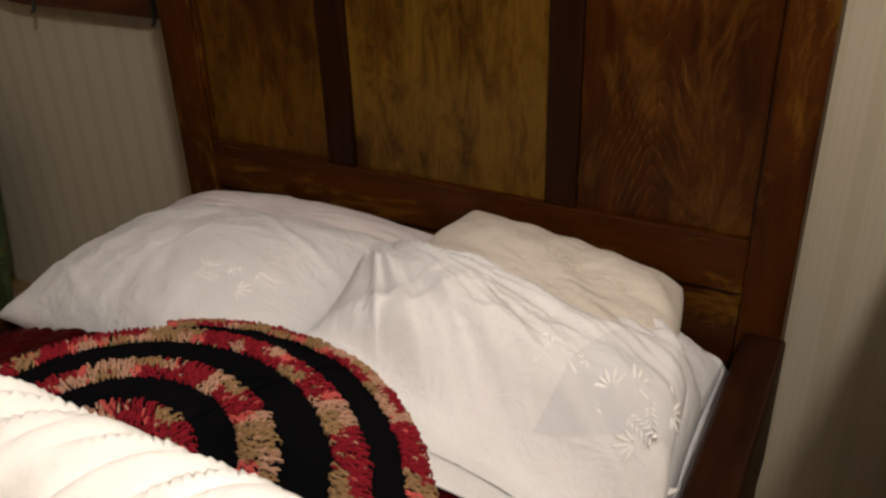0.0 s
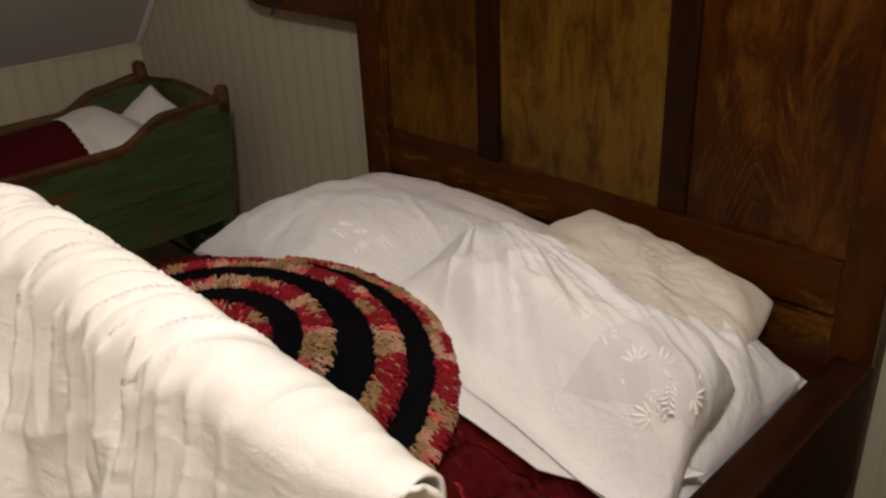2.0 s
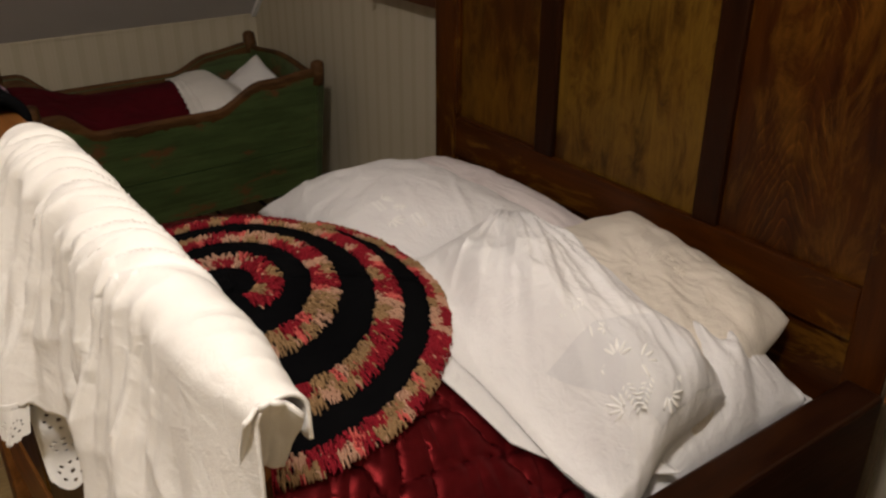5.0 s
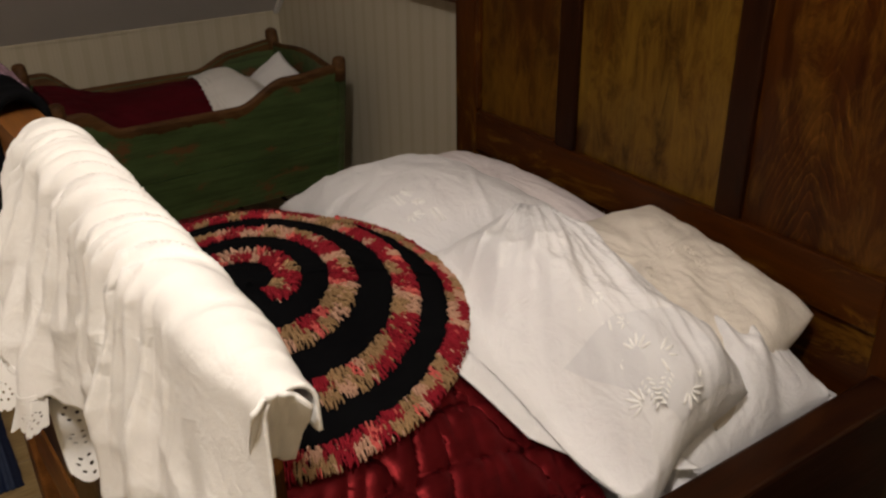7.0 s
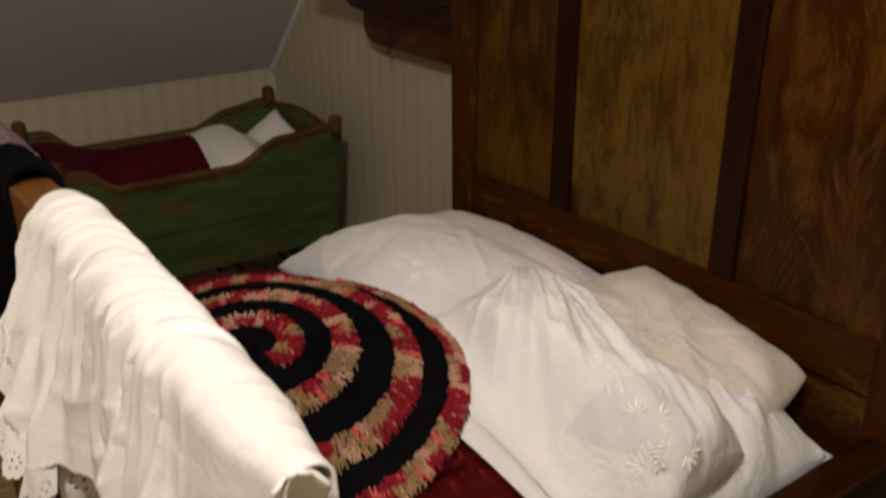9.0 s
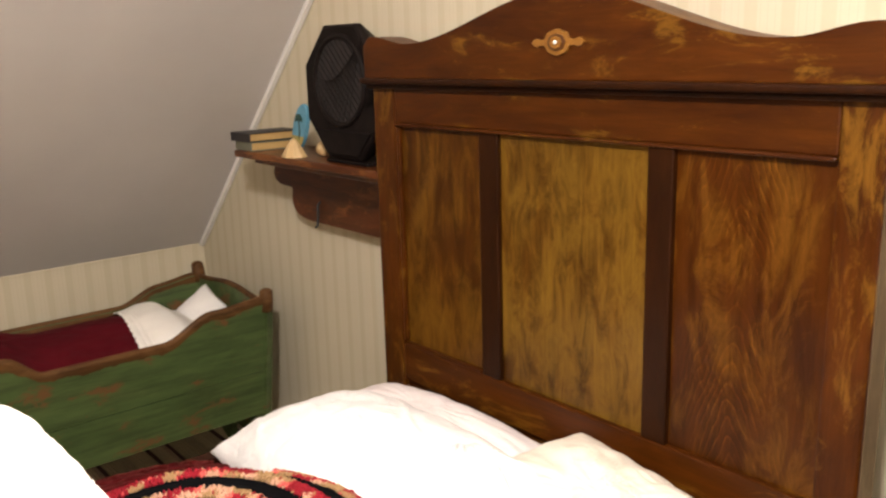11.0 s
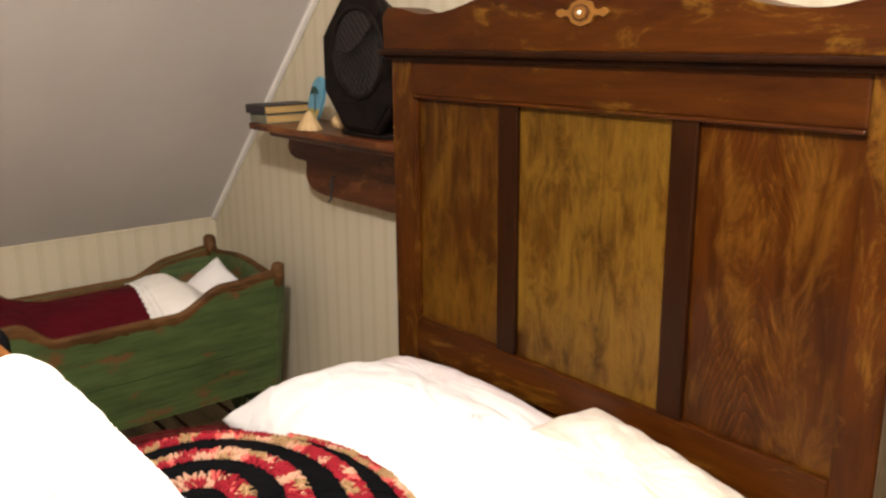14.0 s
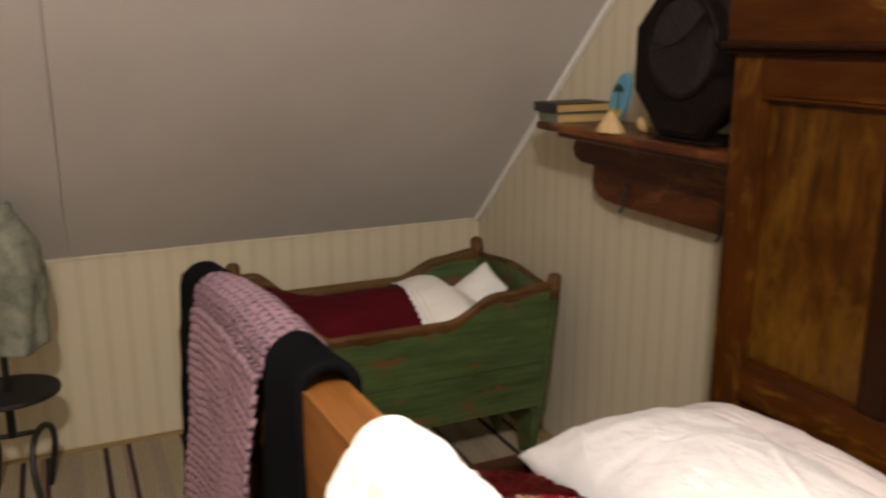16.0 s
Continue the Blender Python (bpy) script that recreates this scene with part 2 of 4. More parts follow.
MAUVE = cloth("mauve_knit", (0.22, 0.135, 0.165), (0.16, 0.095, 0.12), weave=260)
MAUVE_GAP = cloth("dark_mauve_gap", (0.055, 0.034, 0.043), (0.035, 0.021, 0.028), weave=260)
CORAL = YARNS[3]


def paper(name, axis):
    """Cream wallpaper with soft vertical stripes and thin grey lines."""
    m, t, b = material(name, 0.8, spec=0.2)
    c = t.nodes.new("ShaderNodeTexCoord")
    s = t.nodes.new("ShaderNodeSeparateXYZ")
    t.links.new(c.outputs["Object"], s.inputs["Vector"])

    def math_node(op, a, k):
        n = t.nodes.new("ShaderNodeMath")
        n.operation = op
        t.links.new(a, n.inputs[0])
        n.inputs[1].default_value = k
        return n.outputs[0]
    pos = math_node("FRACT", math_node("MULTIPLY", s.outputs[axis], 1 / 0.074), 0)
    r = ramp(t, pos, [(0.0, (0.495, 0.440, 0.325)), (0.30, (0.495, 0.440, 0.325)), (0.36, (0.54, 0.485, 0.370)), (0.94, (0.54, 0.485, 0.370)), (1.0, (0.495, 0.440, 0.325))])
    fine = math_node("FRACT", math_node("MULTIPLY", s.outputs[axis], 5 / 0.074), 0)
    lines = ramp(t, fine, [(0.0, (0.93, 0.93, 0.94)), (0.13, (0.94, 0.94, 0.95)), (0.18, (1, 1, 1)), (1.0, (1, 1, 1))])
    gate = ramp(t, pos, [(0.3, (0, 0, 0)), (0.32, (1, 1, 1)), (0.93, (1, 1, 1)), (0.95, (0, 0, 0))])
    col = mix(t, gate, r, mix(t, 1.0, r, lines, "MULTIPLY"))
    v = coords(t)
    col = mix(t, 0.5, col, ramp(t, noise_fac(t, v, 2.2, 4), [(0.3, (0.9, 0.88, 0.85)), (0.7, (1, 1, 1))]), "MULTIPLY")
    t.links.new(col, b.inputs["Base Color"])
    bump(t, b, noise_fac(t, v, 220, 3), 0.1, 0.001)
    return m


PAPER_X, PAPER_Y = paper("striped_wallpaper_back", "X"), paper("striped_wallpaper_knee", "Y")
BOARD, _t, _b = material("pale_grey_painted_board", 0.7, spec=0.25)
_v = coords(_t)
_t.links.new(ramp(_t, noise_fac(_t, _v, 1.7, 5), [(0.3, (0.47, 0.44, 0.43)), (0.7, (0.52, 0.49, 0.475))]), _b.inputs["Base Color"])
bump(_t, _b, noise_fac(_t, _v, 160, 3), 0.12, 0.001)
TRIM, _t, _b = material("white_trim_paint", 0.5)
_t.links.new(ramp(_t, noise_fac(_t, coords(_t), 9, 4), [(0.3, (0.70, 0.68, 0.66)), (0.7, (0.78, 0.77, 0.75))]), _b.inputs["Base Color"])
FLOOR = wood("yellow_painted_floor_board", (0.26, 0.17, 0.07), (0.42, 0.30, 0.14), (0.50, 0.38, 0.2), axis="y", rough=0.45, worn=(0.5, 0.75))
GREEN, _t, _b = material("worn_green_paint", 0.5, spec=0.4)
_v = coords(_t, (1, 0.3, 1))
_g = ramp(_t, noise_fac(_t, _v, 14, 7, 0.65), [(0.3, (0.036, 0.062, 0.018)), (0.5, (0.058, 0.094, 0.03)), (0.75, (0.085, 0.122, 0.042))])
_g = mix(_t, 0.7, _g, ramp(_t, noise_fac(_t, coords(_t, (1, 0.07, 1)), 55, 6, 0.7), [(0.34, (0.45, 0.42, 0.36)), (0.55, (1, 1, 1))]), "MULTIPLY")
_w = ramp(_t, noise_fac(_t, coords(_t, (1, 0.5, 1)), 11, 9, 0.7, 0.3), [(0.57, (0, 0, 0)), (0.62, (1, 1, 1))])
_t.links.new(mix(_t, _w, _g, (0.13, 0.055, 0.02)), _b.inputs["Base Color"])
bump(_t, _b, noise_fac(_t, _v, 60, 6), 0.2, 0.002)
RIM = wood("worn_bare_rim", (0.05, 0.022, 0.009), (0.13, 0.062, 0.022), (0.19, 0.10, 0.04), axis="y", rough=0.5)
BAKELITE, _t, _b = material("dark_bakelite", 0.62, spec=0.10)
_t.links.new(ramp(_t, noise_fac(_t, coords(_t), 30, 6), [(0.3, (0.003, 0.002, 0.002)), (0.75, (0.011, 0.007, 0.006))]), _b.inputs["Base Color"])
GRILLE, _t, _b = material("brown_grille_cloth", 0.9)
_t.links.new(ramp(_t, noise_fac(_t, coords(_t), 40, 4), [(0.3, (0.003, 0.002, 0.002)), (0.7, (0.014, 0.007, 0.006))]), _b.inputs["Base Color"])


def plain(name, color, rough=0.5, metal=0.0):
    m, t, b = material(name, rough, metal)
    d = tuple(0.8 * c for c in color)
    t.links.new(ramp(t, noise_fac(t, coords(t), 25, 5), [(0.3, d), (0.7, color)]), b.inputs["Base Color"])
    return m


IRON = plain("black_iron", (0.016, 0.015, 0.015), 0.5, 0.3)
BRASS = plain("aged_brass", (0.42, 0.25, 0.07), 0.35, 0.8)
INLAY = plain("golden_inlay", (0.20, 0.085, 0.013), 0.35)
INLAY_DARK = plain("brown_inlay", (0.07, 0.022, 0.004), 0.35)
PEARL = plain("pearl_button", (0.7, 0.68, 0.62), 0.25)
BOOK_DARK = plain("dark_book_cover", (0.016, 0.013, 0.016), 0.5)
BOOK_GREY = plain("grey_green_book_cover", (0.14, 0.14, 0.10), 0.6)
PAGES = plain("yellowed_page_edges", (0.42, 0.27, 0.10), 0.8)
SKY_BLUE = plain("painted_sky_blue", (0.10, 0.27, 0.38), 0.35)
SHELL = plain("ochre_sea_shell", (0.55, 0.38, 0.19), 0.4)
PALM = plain("painted_palm_green", (0.012, 0.045, 0.03), 0.5)
SAND = plain("painted_sand", (0.35, 0.27, 0.08), 0.5)
JACKET = cloth("grey_green_jacket_cloth", (0.26, 0.26, 0.20), (0.08, 0.09, 0.075), weave=300, patch=16)
LACE = cloth("white_lace", (0.84, 0.82, 0.78), (0.76, 0.74, 0.70))

# ---- the room ----
WALL_Y, KNEE_X, KNEE_Z, PITCH = 0.275, -1.685, 0.692, 0.95
CEIL_Z = 2.55
CEIL_X = KNEE_X + (CEIL_Z - KNEE_Z) / PITCH

thing("wall_back", box(KNEE_X - 0.1, 2.7, WALL_Y, WALL_Y + 0.12, -0.1, CEIL_Z + 0.1, 0), PAPER_X, "cream striped wallpaper on the back wall", "wall", kind="structure")
thing("wall_knee", box(KNEE_X - 0.12, KNEE_X, -3.2, WALL_Y, -0.1, KNEE_Z, 0), PAPER_Y, "low cream striped knee wall under the roof slope", "wall", kind="structure")
thing("wall_right", box(2.7, 2.82, -3.2, WALL_Y + 0.12, -0.1, CEIL_Z + 0.1, 0), PAPER_Y, "plain striped wall closing the room", "wall", kind="structure")
thing("wall_front", box(KNEE_X - 0.12, 2.82, -3.32, -3.2, -0.1, CEIL_Z + 0.1, 0), PAPER_X, "plain striped wall closing the room", "wall", kind="structure")
thing("ceiling", box(CEIL_X - 0.02, 2.82, -3.32, WALL_Y + 0.12, CEIL_Z, CEIL_Z + 0.1, 0), BOARD, "pale grey flat ceiling", "ceiling", kind="structure")


def slope_bm(y0, y1):
    n = Vector((-PITCH, 0, 1)).normalized() * 0.008
    a, b = (KNEE_X - 0.02, KNEE_Z - 0.02 * PITCH), (CEIL_X + 0.02, CEIL_Z + 0.02 * PITCH)
    return extrude_outline([a, b, (b[0] + n.x, b[1] + n.z), (a[0] + n.x, a[1] + n.z)], "y", y0, y1, 0.002)


bm = slope_bm(-1.2690, WALL_Y)
join(bm, slope_bm(-2.49, -1.2712))
join(bm, slope_bm(-3.2, -2.494))
thing("ceiling_slope", bm, BOARD, "pale grey painted boards on the sloping attic ceiling", "ceiling", kind="structure")
backing = slope_bm(-3.2, WALL_Y)
bmesh.ops.translate(backing, vec=(-0.0065, 0, 0.0065), verts=backing.verts)
thing("roof_backing", backing, BOARD, "boards behind the sloping ceiling", "ceiling", kind="structure")

L = math.hypot(CEIL_X - KNEE_X, CEIL_Z - KNEE_Z)
strip = box(0, L, -0.022, -0.002, -0.018, -0.001, 0.003)
bmesh.ops.transform(strip, matrix=Matrix.Translation((KNEE_X, WALL_Y, KNEE_Z)) @ Matrix.Rotation(-math.atan(PITCH), 4, "Y"), verts=strip.verts)
thing("trim", strip, TRIM, "white painted strip between slope and back wall", "trim", kind="structure")
thing("trim_knee", box(KNEE_X + 0.0005, KNEE_X + 0.006, -3.2, WALL_Y - 0.024, KNEE_Z - 0.012, KNEE_Z - 0.001, 0.001), PAPER_Y, "paper edge along the knee wall", "trim", kind="structure")

floor = thing("floor", box(KNEE_X - 0.1, 2.82, -3.3, WALL_Y + 0.1, -0.12, -0.03, 0), WOOD_DARK, "yellow painted wooden floor boards", "floor", kind="structure")

# ---- the bed ----
bed = empty("bed", (0.62, -0.5, 0), "dark-stained wooden bed with a tall three-panelled headboard", "bed")
BW = 1.207  # width
head = part("headboard", box(0.03, BW - 0.03, 0.022, 0.034, 0.30, 1.40, 0), WOOD_DARK, bed, "grain-painted headboard with worn golden streaks")
part("stile", box(0.008, 0.09, -0.004, 0.05, 0, 1.384), WOOD_V, head)
part("stile", box(1.14, BW, -0.004, 0.05, 0, 1.384), WOOD_V, head)
part("top_rail", box(0.09, 1.14, -0.003, 0.045, 1.298, 1.384), WOOD_H, head)
part("bottom_rail", box(0.09, 1.14, -0.003, 0.045, 0.660, 0.754), WOOD_H, head)
part("lower_board", box(0.09, 1.14, 0.008, 0.022, 0.36, 0.656, 0.002), WOOD_H, head, "plain lighter brown board")
part("mullion", box(0.376, 0.434, -0.001, 0.04, 0.752, 1.300), WOOD_DARK, head, "dark brown flat mullion")
part("mullion", box(0.809, 0.863, -0.001, 0.04, 0.752, 1.300), WOOD_DARK, head, "dark brown flat mullion")
for x0, x1, m, lab in ((0.09, 0.376, WOOD_PANEL, "narrow brown grained panel"), (0.434, 0.809, WOOD_GOLD, "worn golden-brown grained panel"),
                       (0.863, 1.14, WOOD_FLAME, "red-brown panel with flame grain")):
    part("panel", box(x0 - 0.004, x1 + 0.004, 0.010, 0.024, 0.748, 1.302, 0.003), m, head, lab)
part("edge_face", box(BW + 0.0004, BW + 0.002, 0.002, 0.048, 0.0, 1.378, 0), WOOD_SIDE, head, "bare greyish side of the stile")
part("edge_face", extrude_outline([(-0.018, 1.404), (0.046, 1.404), (0.046, 1.457), (-0.018, 1.453)], "x", 1.2284, 1.230, 0), WOOD_SIDE, head, "bare greyish end of the crest")
# beads along the outer panels
part("bead", box(0.0905, 0.100, -0.001, 0.012, 0.763, 1.298, 0.003), WOOD_V, head)
part("bead", box(0.09, 1.139, -0.0065, 0.008, 1.2915, 1.2985, 0.003), WOOD_H, head)
part("bead", box(0.10, 0.374, -0.001, 0.012, 0.751, 0.761, 0.003), WOOD_H, head)


def crest_z(x):
    d = abs(x - 0.614) / 0.614
    end = 1.478 + 0.018 * smooth01(0.74, 0.93, d) - 0.02 * smooth01(0.965, 1.0, d) ** 2
    return end + 0.086 * (1 - smooth01(0.0, 0.72, d)) - 0.011 * smooth01(0.70, 1.05, x)


out = [(0.0, 1.400)] + [(1.228 * k / 60, crest_z(min(1.228 * k / 60, 1.228))) for k in range(61)] + [(1.228, 1.400)]
part("crest", extrude_outline(out, "y", -0.022, 0.05, 0.004), WOOD_H, head, "scrolled crest board with a curved top edge")
cr = box(-0.006, 1.234, -0.034, 0.05, 1.388, 1.402, 0.005, 3)
box(-0.001, 1.222, -0.020, 0.05, 1.378, 1.389, 0.004, 2, cr)
part("molding", cr, WOOD_DARK, head, "dark moulding under the crest")


oval_at = lambda rx, rz, n=36: [(0.622 + rx * math.cos(2 * math.pi * k / n) * (1 + 0.05 * math.cos(16 * math.pi * k / n)), 1.470 + rz * math.sin(2 * math.pi * k / n) * (1 + 0.05 * math.cos(16 * math.pi * k / n))) for k in range(n)]
orn = part("ornament", extrude_outline(oval_at(0.031, 0.023), "y", -0.027, -0.021, 0.001), INLAY, head, "golden carved rosette with a pearl centre")
for sgn in (1, -1):
    part("finial", extrude_outline([(0.622 + sgn * x, 1.470 + z) for x, z in ((0.027, 0.007), (0.042, 0.004), (0.050, 0.008), (0.058, 0.006), (0.064, 0.0), (0.058, -0.006), (0.050, -0.008), (0.042, -0.004), (0.027, -0.007))], "y", -0.026, -0.021, 0.001), INLAY, orn)
part("ring", extrude_outline(oval_at(0.021, 0.015), "y", -0.029, -0.026, 0.0005), INLAY_DARK, orn)
part("petal_ring", extrude_outline(oval_at(0.014, 0.011), "y", -0.031, -0.028, 0.0005), INLAY, orn)
part("button", blob((0.622, -0.031, 1.470), (0.005, 0.003, 0.004)), PEARL, orn, smooth=True)


FY = -1.043
SKEW = Matrix.Translation((0.77, FY, 0)) @ Matrix.Rotation(0.055, 4, "Z") @ Matrix.Translation((-0.77, -FY, 0))


def foot_y(x):
    """The footboard stands slightly askew to the headboard."""
    return FY + 0.055 * (x - 0.77)


def askew(bm):
    bmesh.ops.transform(bm, matrix=SKEW, verts=bm.verts)
    return bm


def cap_z(x):
    """Top of the footboard, which dips a little towards its ends."""
    return 1.082 - 0.034 * (1 - smooth01(-0.03, 0.42, x)) - 0.030 * smooth01(0.70, 1.28, x)


foot = part("footboard", askew(box(0.03, 1.16, FY - 0.010, FY + 0.010, 0.2, 0.98, 0)), WOOD_DARK, bed, "dark wooden footboard")
fo = [(-0.01, 0.94)] + [(-0.01 + 1.22 * k / 40, cap_z(-0.01 + 1.22 * k / 40)) for k in range(41)] + [(1.21, 0.94)]
part("cap_rail", askew(extrude_outline(fo, "y", FY - 0.024, FY + 0.024, 0.008)), WOOD_FOOT, foot, "orange-brown worn cap rail")
for x in (-0.035, 1.125):
    part("leg", askew(box(x, x + 0.07, FY - 0.03, FY + 0.03, 0, 0.95, 0.006)), WOOD_FOOT if x < 0 else WOOD_V, foot)
part("low_rail", askew(box(0.035, 1.125, FY - 0.018, FY + 0.018, 0.2, 0.34, 0.004)), WOOD_FOOT, foot)
for k in range(3):
    part("panel", askew(box(0.05 + 0.36 * k, 0.38 + 0.36 * k, FY - 0.016, FY - 0.008, 0.36, 0.92, 0.003)), WOOD_PANEL, foot)


for x0, x1 in ((1.152, 1.216), (0.004, 0.05)):
    part("side_rail", box(x0, x1, foot_y(x0) + 0.01, -0.004, 0.36, 0.60, 0.006), WOOD_Y, bed, "dark brown side rail with worn top edge")


# ---- bedding ----
def dome(x, y):
    dx = x - 0.66
    z = 0.832 - (1.05 if dx > 0 else 0.62) * dx * dx - 0.9 * (y + 0.80) ** 2
    d = z - 0.585
    return 0.585 + 0.5 * (d + math.sqrt(d * d + 0.004))


thing("mattress", box(0.055, 1.152, -1.02, -0.01, 0.33, 0.555, 0.04, 4), WHITE, "white sheeted mattress inside the bed frame", "mattress", smooth=True)


def quilt_seams(x, y):
    """Seam numbers along and across the coverlet; seams lie where one is whole."""
    return (x - 1.03) / 0.060 + 0.05 * nz(5 * x, 5 * y, 6), (y + 0.645 - 0.55 * (x - 0.99)) / 0.17


def quilt_pt(u, v):
    x = 0.052 + 1.10 * u
    top = -0.46 - 0.20 * smooth01(0.10, 0.30, x) + 0.12 * smooth01(0.76, 0.90, x)
    y = top + (-1.018 - top) * v
    z = dome(x, y) - 0.010
    e = min(u, 1 - u) * 1.1
    z -= 0.10 * (1 - smooth01(0.0, 0.05, e))
    # seams along and across the bed, with puckers running into them
    la, lc = quilt_seams(x, y)
    qa, qc = 0.5 - abs(la % 1 - 0.5), 0.5 - abs(lc % 1 - 0.5)
    z += 0.005 * smooth01(0.0, 0.22, qa) * smooth01(0.0, 0.09, qc) - 0.006
    z += 0.0040 * math.exp(-5 * qa) * nz(46 * y + 10 * qa, 2 * qa, math.floor(la)) + 0.0050 * math.exp(-10 * qc) * nz(60 * x, 2 * qc, math.floor(lc) + 9)
    z += 0.0045 * (1 - abs(2.2 * nz(20 * x + 44 * y, 8 * y - 12 * x, 4))) - 0.002
    return x, y, z


quilt = thing("quilt", grid(250, 140, quilt_pt, thick=0.012), SATIN, "dark red quilted satin coverlet spread over the bed", "quilt", smooth=True)


def quilt_z(x, y):
    top = -0.46 - 0.20 * smooth01(0.10, 0.30, x) + 0.12 * smooth01(0.76, 0.90, x)
    return quilt_pt((x - 0.052) / 1.10, (y - top) / (-1.018 - top))[2] + 0.0005


stitches = bmesh.new()
for k in range(-3, 2):
    for n in range(130):
        py = -1.0 + 0.5 * n / 130
        px = 1.03 + 0.060 * (k - 0.05 * nz(5.15 + 0.3 * k, 5 * py, 6))
        tube([(px, py, quilt_z(px, py)), (px + 0.0005, py + 0.001, quilt_z(px, py) + 0.0009), (px + 0.0008, py + 0.0022, quilt_z(px, py))], 0.0007, 4, stitches)
st = part("stitching", stitches, RED_WOOL, quilt, "dark red quilting stitches")
tagged(st, kind="stuff")


def quad(c, u, v):
    a, b, cc, d = [Vector(p) for p in c]
    return a.lerp(b, u).lerp(d.lerp(cc, u), v)


def pillow_fn(c, thick, wr, seed, belly=0.55, fold=0.0, rnd=0.03, gather=0.0, end=2.5):
    a, b, cc, d = [Vector(p) for p in c]
    n = (b - a).cross(d - a) + (cc - d).cross(cc - b)
    n.normalize()

    def f(u, v, side):
        s, t = 2 * u - 1, 2 * v - 1
        # edge middles pulled in, corners left long
        s2, t2 = s * (1 - 0.055 * (1 - t * t) * abs(s)), t * (1 - 0.055 * (1 - s * s) * abs(t))
        k = 1 - rnd * (s * t) ** 4
        p = quad(c, (s2 * k + 1) / 2, (t2 * k + 1) / 2)
        puff = max(0, 1 - abs(s) ** (end if s > 0 else 2.5)) ** 0.62 * max(0, 1 - abs(t) ** 2.5) ** 0.62
        h = thick * puff * ((1 - belly) if side < 0 else belly) * side
        q = p * 9 + Vector((seed, seed * 0.7, 0))
        edge = 1 - 0.6 * puff
        ang = math.atan2(t, s)
        h += wr * (noise.noise(q) * 0.9 + 0.6 * noise.noise(q * 2.3 + Vector((0, 0, 5)))) * puff ** 0.5
        h += wr * 0.9 * edge * puff ** 0.3 * noise.noise(Vector((ang * 5 + seed, (s * s + t * t) * 1.2, seed)))
        ridge = 1 - abs(noise.noise(Vector((p.x * 5 + p.y * 9 + seed, p.x * 2.2 - p.y * 3, seed * 1.3))))
        h += fold * wr * (smooth01(0.78, 1.0, ridge)) * puff ** 0.4 * side
        if gather:
            far = math.hypot(u, 1.0 - v)
            g = math.atan2(1.0 - v, u + 1e-6)
            ray_n = 1 - abs(2 * nz(g * 6.5 + 0.5 * far, far * 1.2, seed))
            h += side * gather * math.exp(-far / 0.42) * smooth01(0.03, 0.16, far) * (1.5 * ray_n ** 2 + 0.8 * (1 - abs(2 * nz(g * 13, far * 1.5, seed + 4))) ** 2 - 1)
        if side > 0 and fold:
            # sharp small wrinkles
            for k, (fx, fy, amp) in enumerate(((14, 34, 0.55), (30, -16, 0.45), (-8, 52, 0.3))):
                w = 1 - 2.6 * abs(nz(p.x * fx + p.y * fy + 0.8 * nz(p.x * 9, p.y * 9, seed), p.x * 6 - p.y * 3, seed + 3 * k))
                h += min(1, 0.6 * fold) * wr * amp * max(0, w) ** 2 * puff ** 0.3 * smooth01(-0.1, 0.3, nz(p.x * 5, p.y * 5, seed + k))
        return p + n * h
    return f


def pillow_bm(f, nu=110, nv=84):
    bm = grid(nu, nv, lambda u, v: f(u, v, 1))
    grid(nu, nv, lambda u, v: f(u, v, -1), bm)
    bmesh.ops.remove_doubles(bm, verts=bm.verts, dist=0.0006)
    return bm


def stitched(f, spots, seed, size=1.0):
    """Raised satin-stitch petals and leaf sprigs on the upper side of a pillow."""
    rng = random.Random(seed)
    bm = bmesh.new()
    for u, v, kind, turn in spots:
        p = f(u, v, 1)
        ex = (f(u + 0.01, v, 1) - p).normalized()
        n = ex.cross(f(u, v + 0.01, 1) - p).normalized()
        if n.z < 0:
            n = -n
        ey = n.cross(ex)

        def petal(cx, cy, ang, l, w):
            r = math.radians(ang + turn)
            d = ex * math.cos(r) + ey * math.sin(r)
            e = n.cross(d)
            rt = math.radians(turn)
            at = p + (ex * math.cos(rt) + ey * math.sin(rt)) * cx + (ey * math.cos(rt) - ex * math.sin(rt)) * cy + d * l * 0.6
            m = Matrix((d, e, n)).transposed().to_4x4()
            blob(at + n * 0.0002, (l * 0.5, w * 0.5, 0.0013), m, bm, 8, 5)
        if kind == "flower":
            for k in range(8):
                petal(0, 0, 45 * k + rng.uniform(-6, 6), 0.020 * size, 0.006 * size)
        elif kind == "fan":
            for k in range(5):
                petal(0, 0, 30 * k - 60, rng.uniform(0.028, 0.042) * size, 0.008 * size)
        else:
            for k in range(6):
                for sgn in (-1, 1):
                    petal(0.011 * size * k, 0, sgn * 50, 0.016 * size, 0.0055 * size)
    return bm


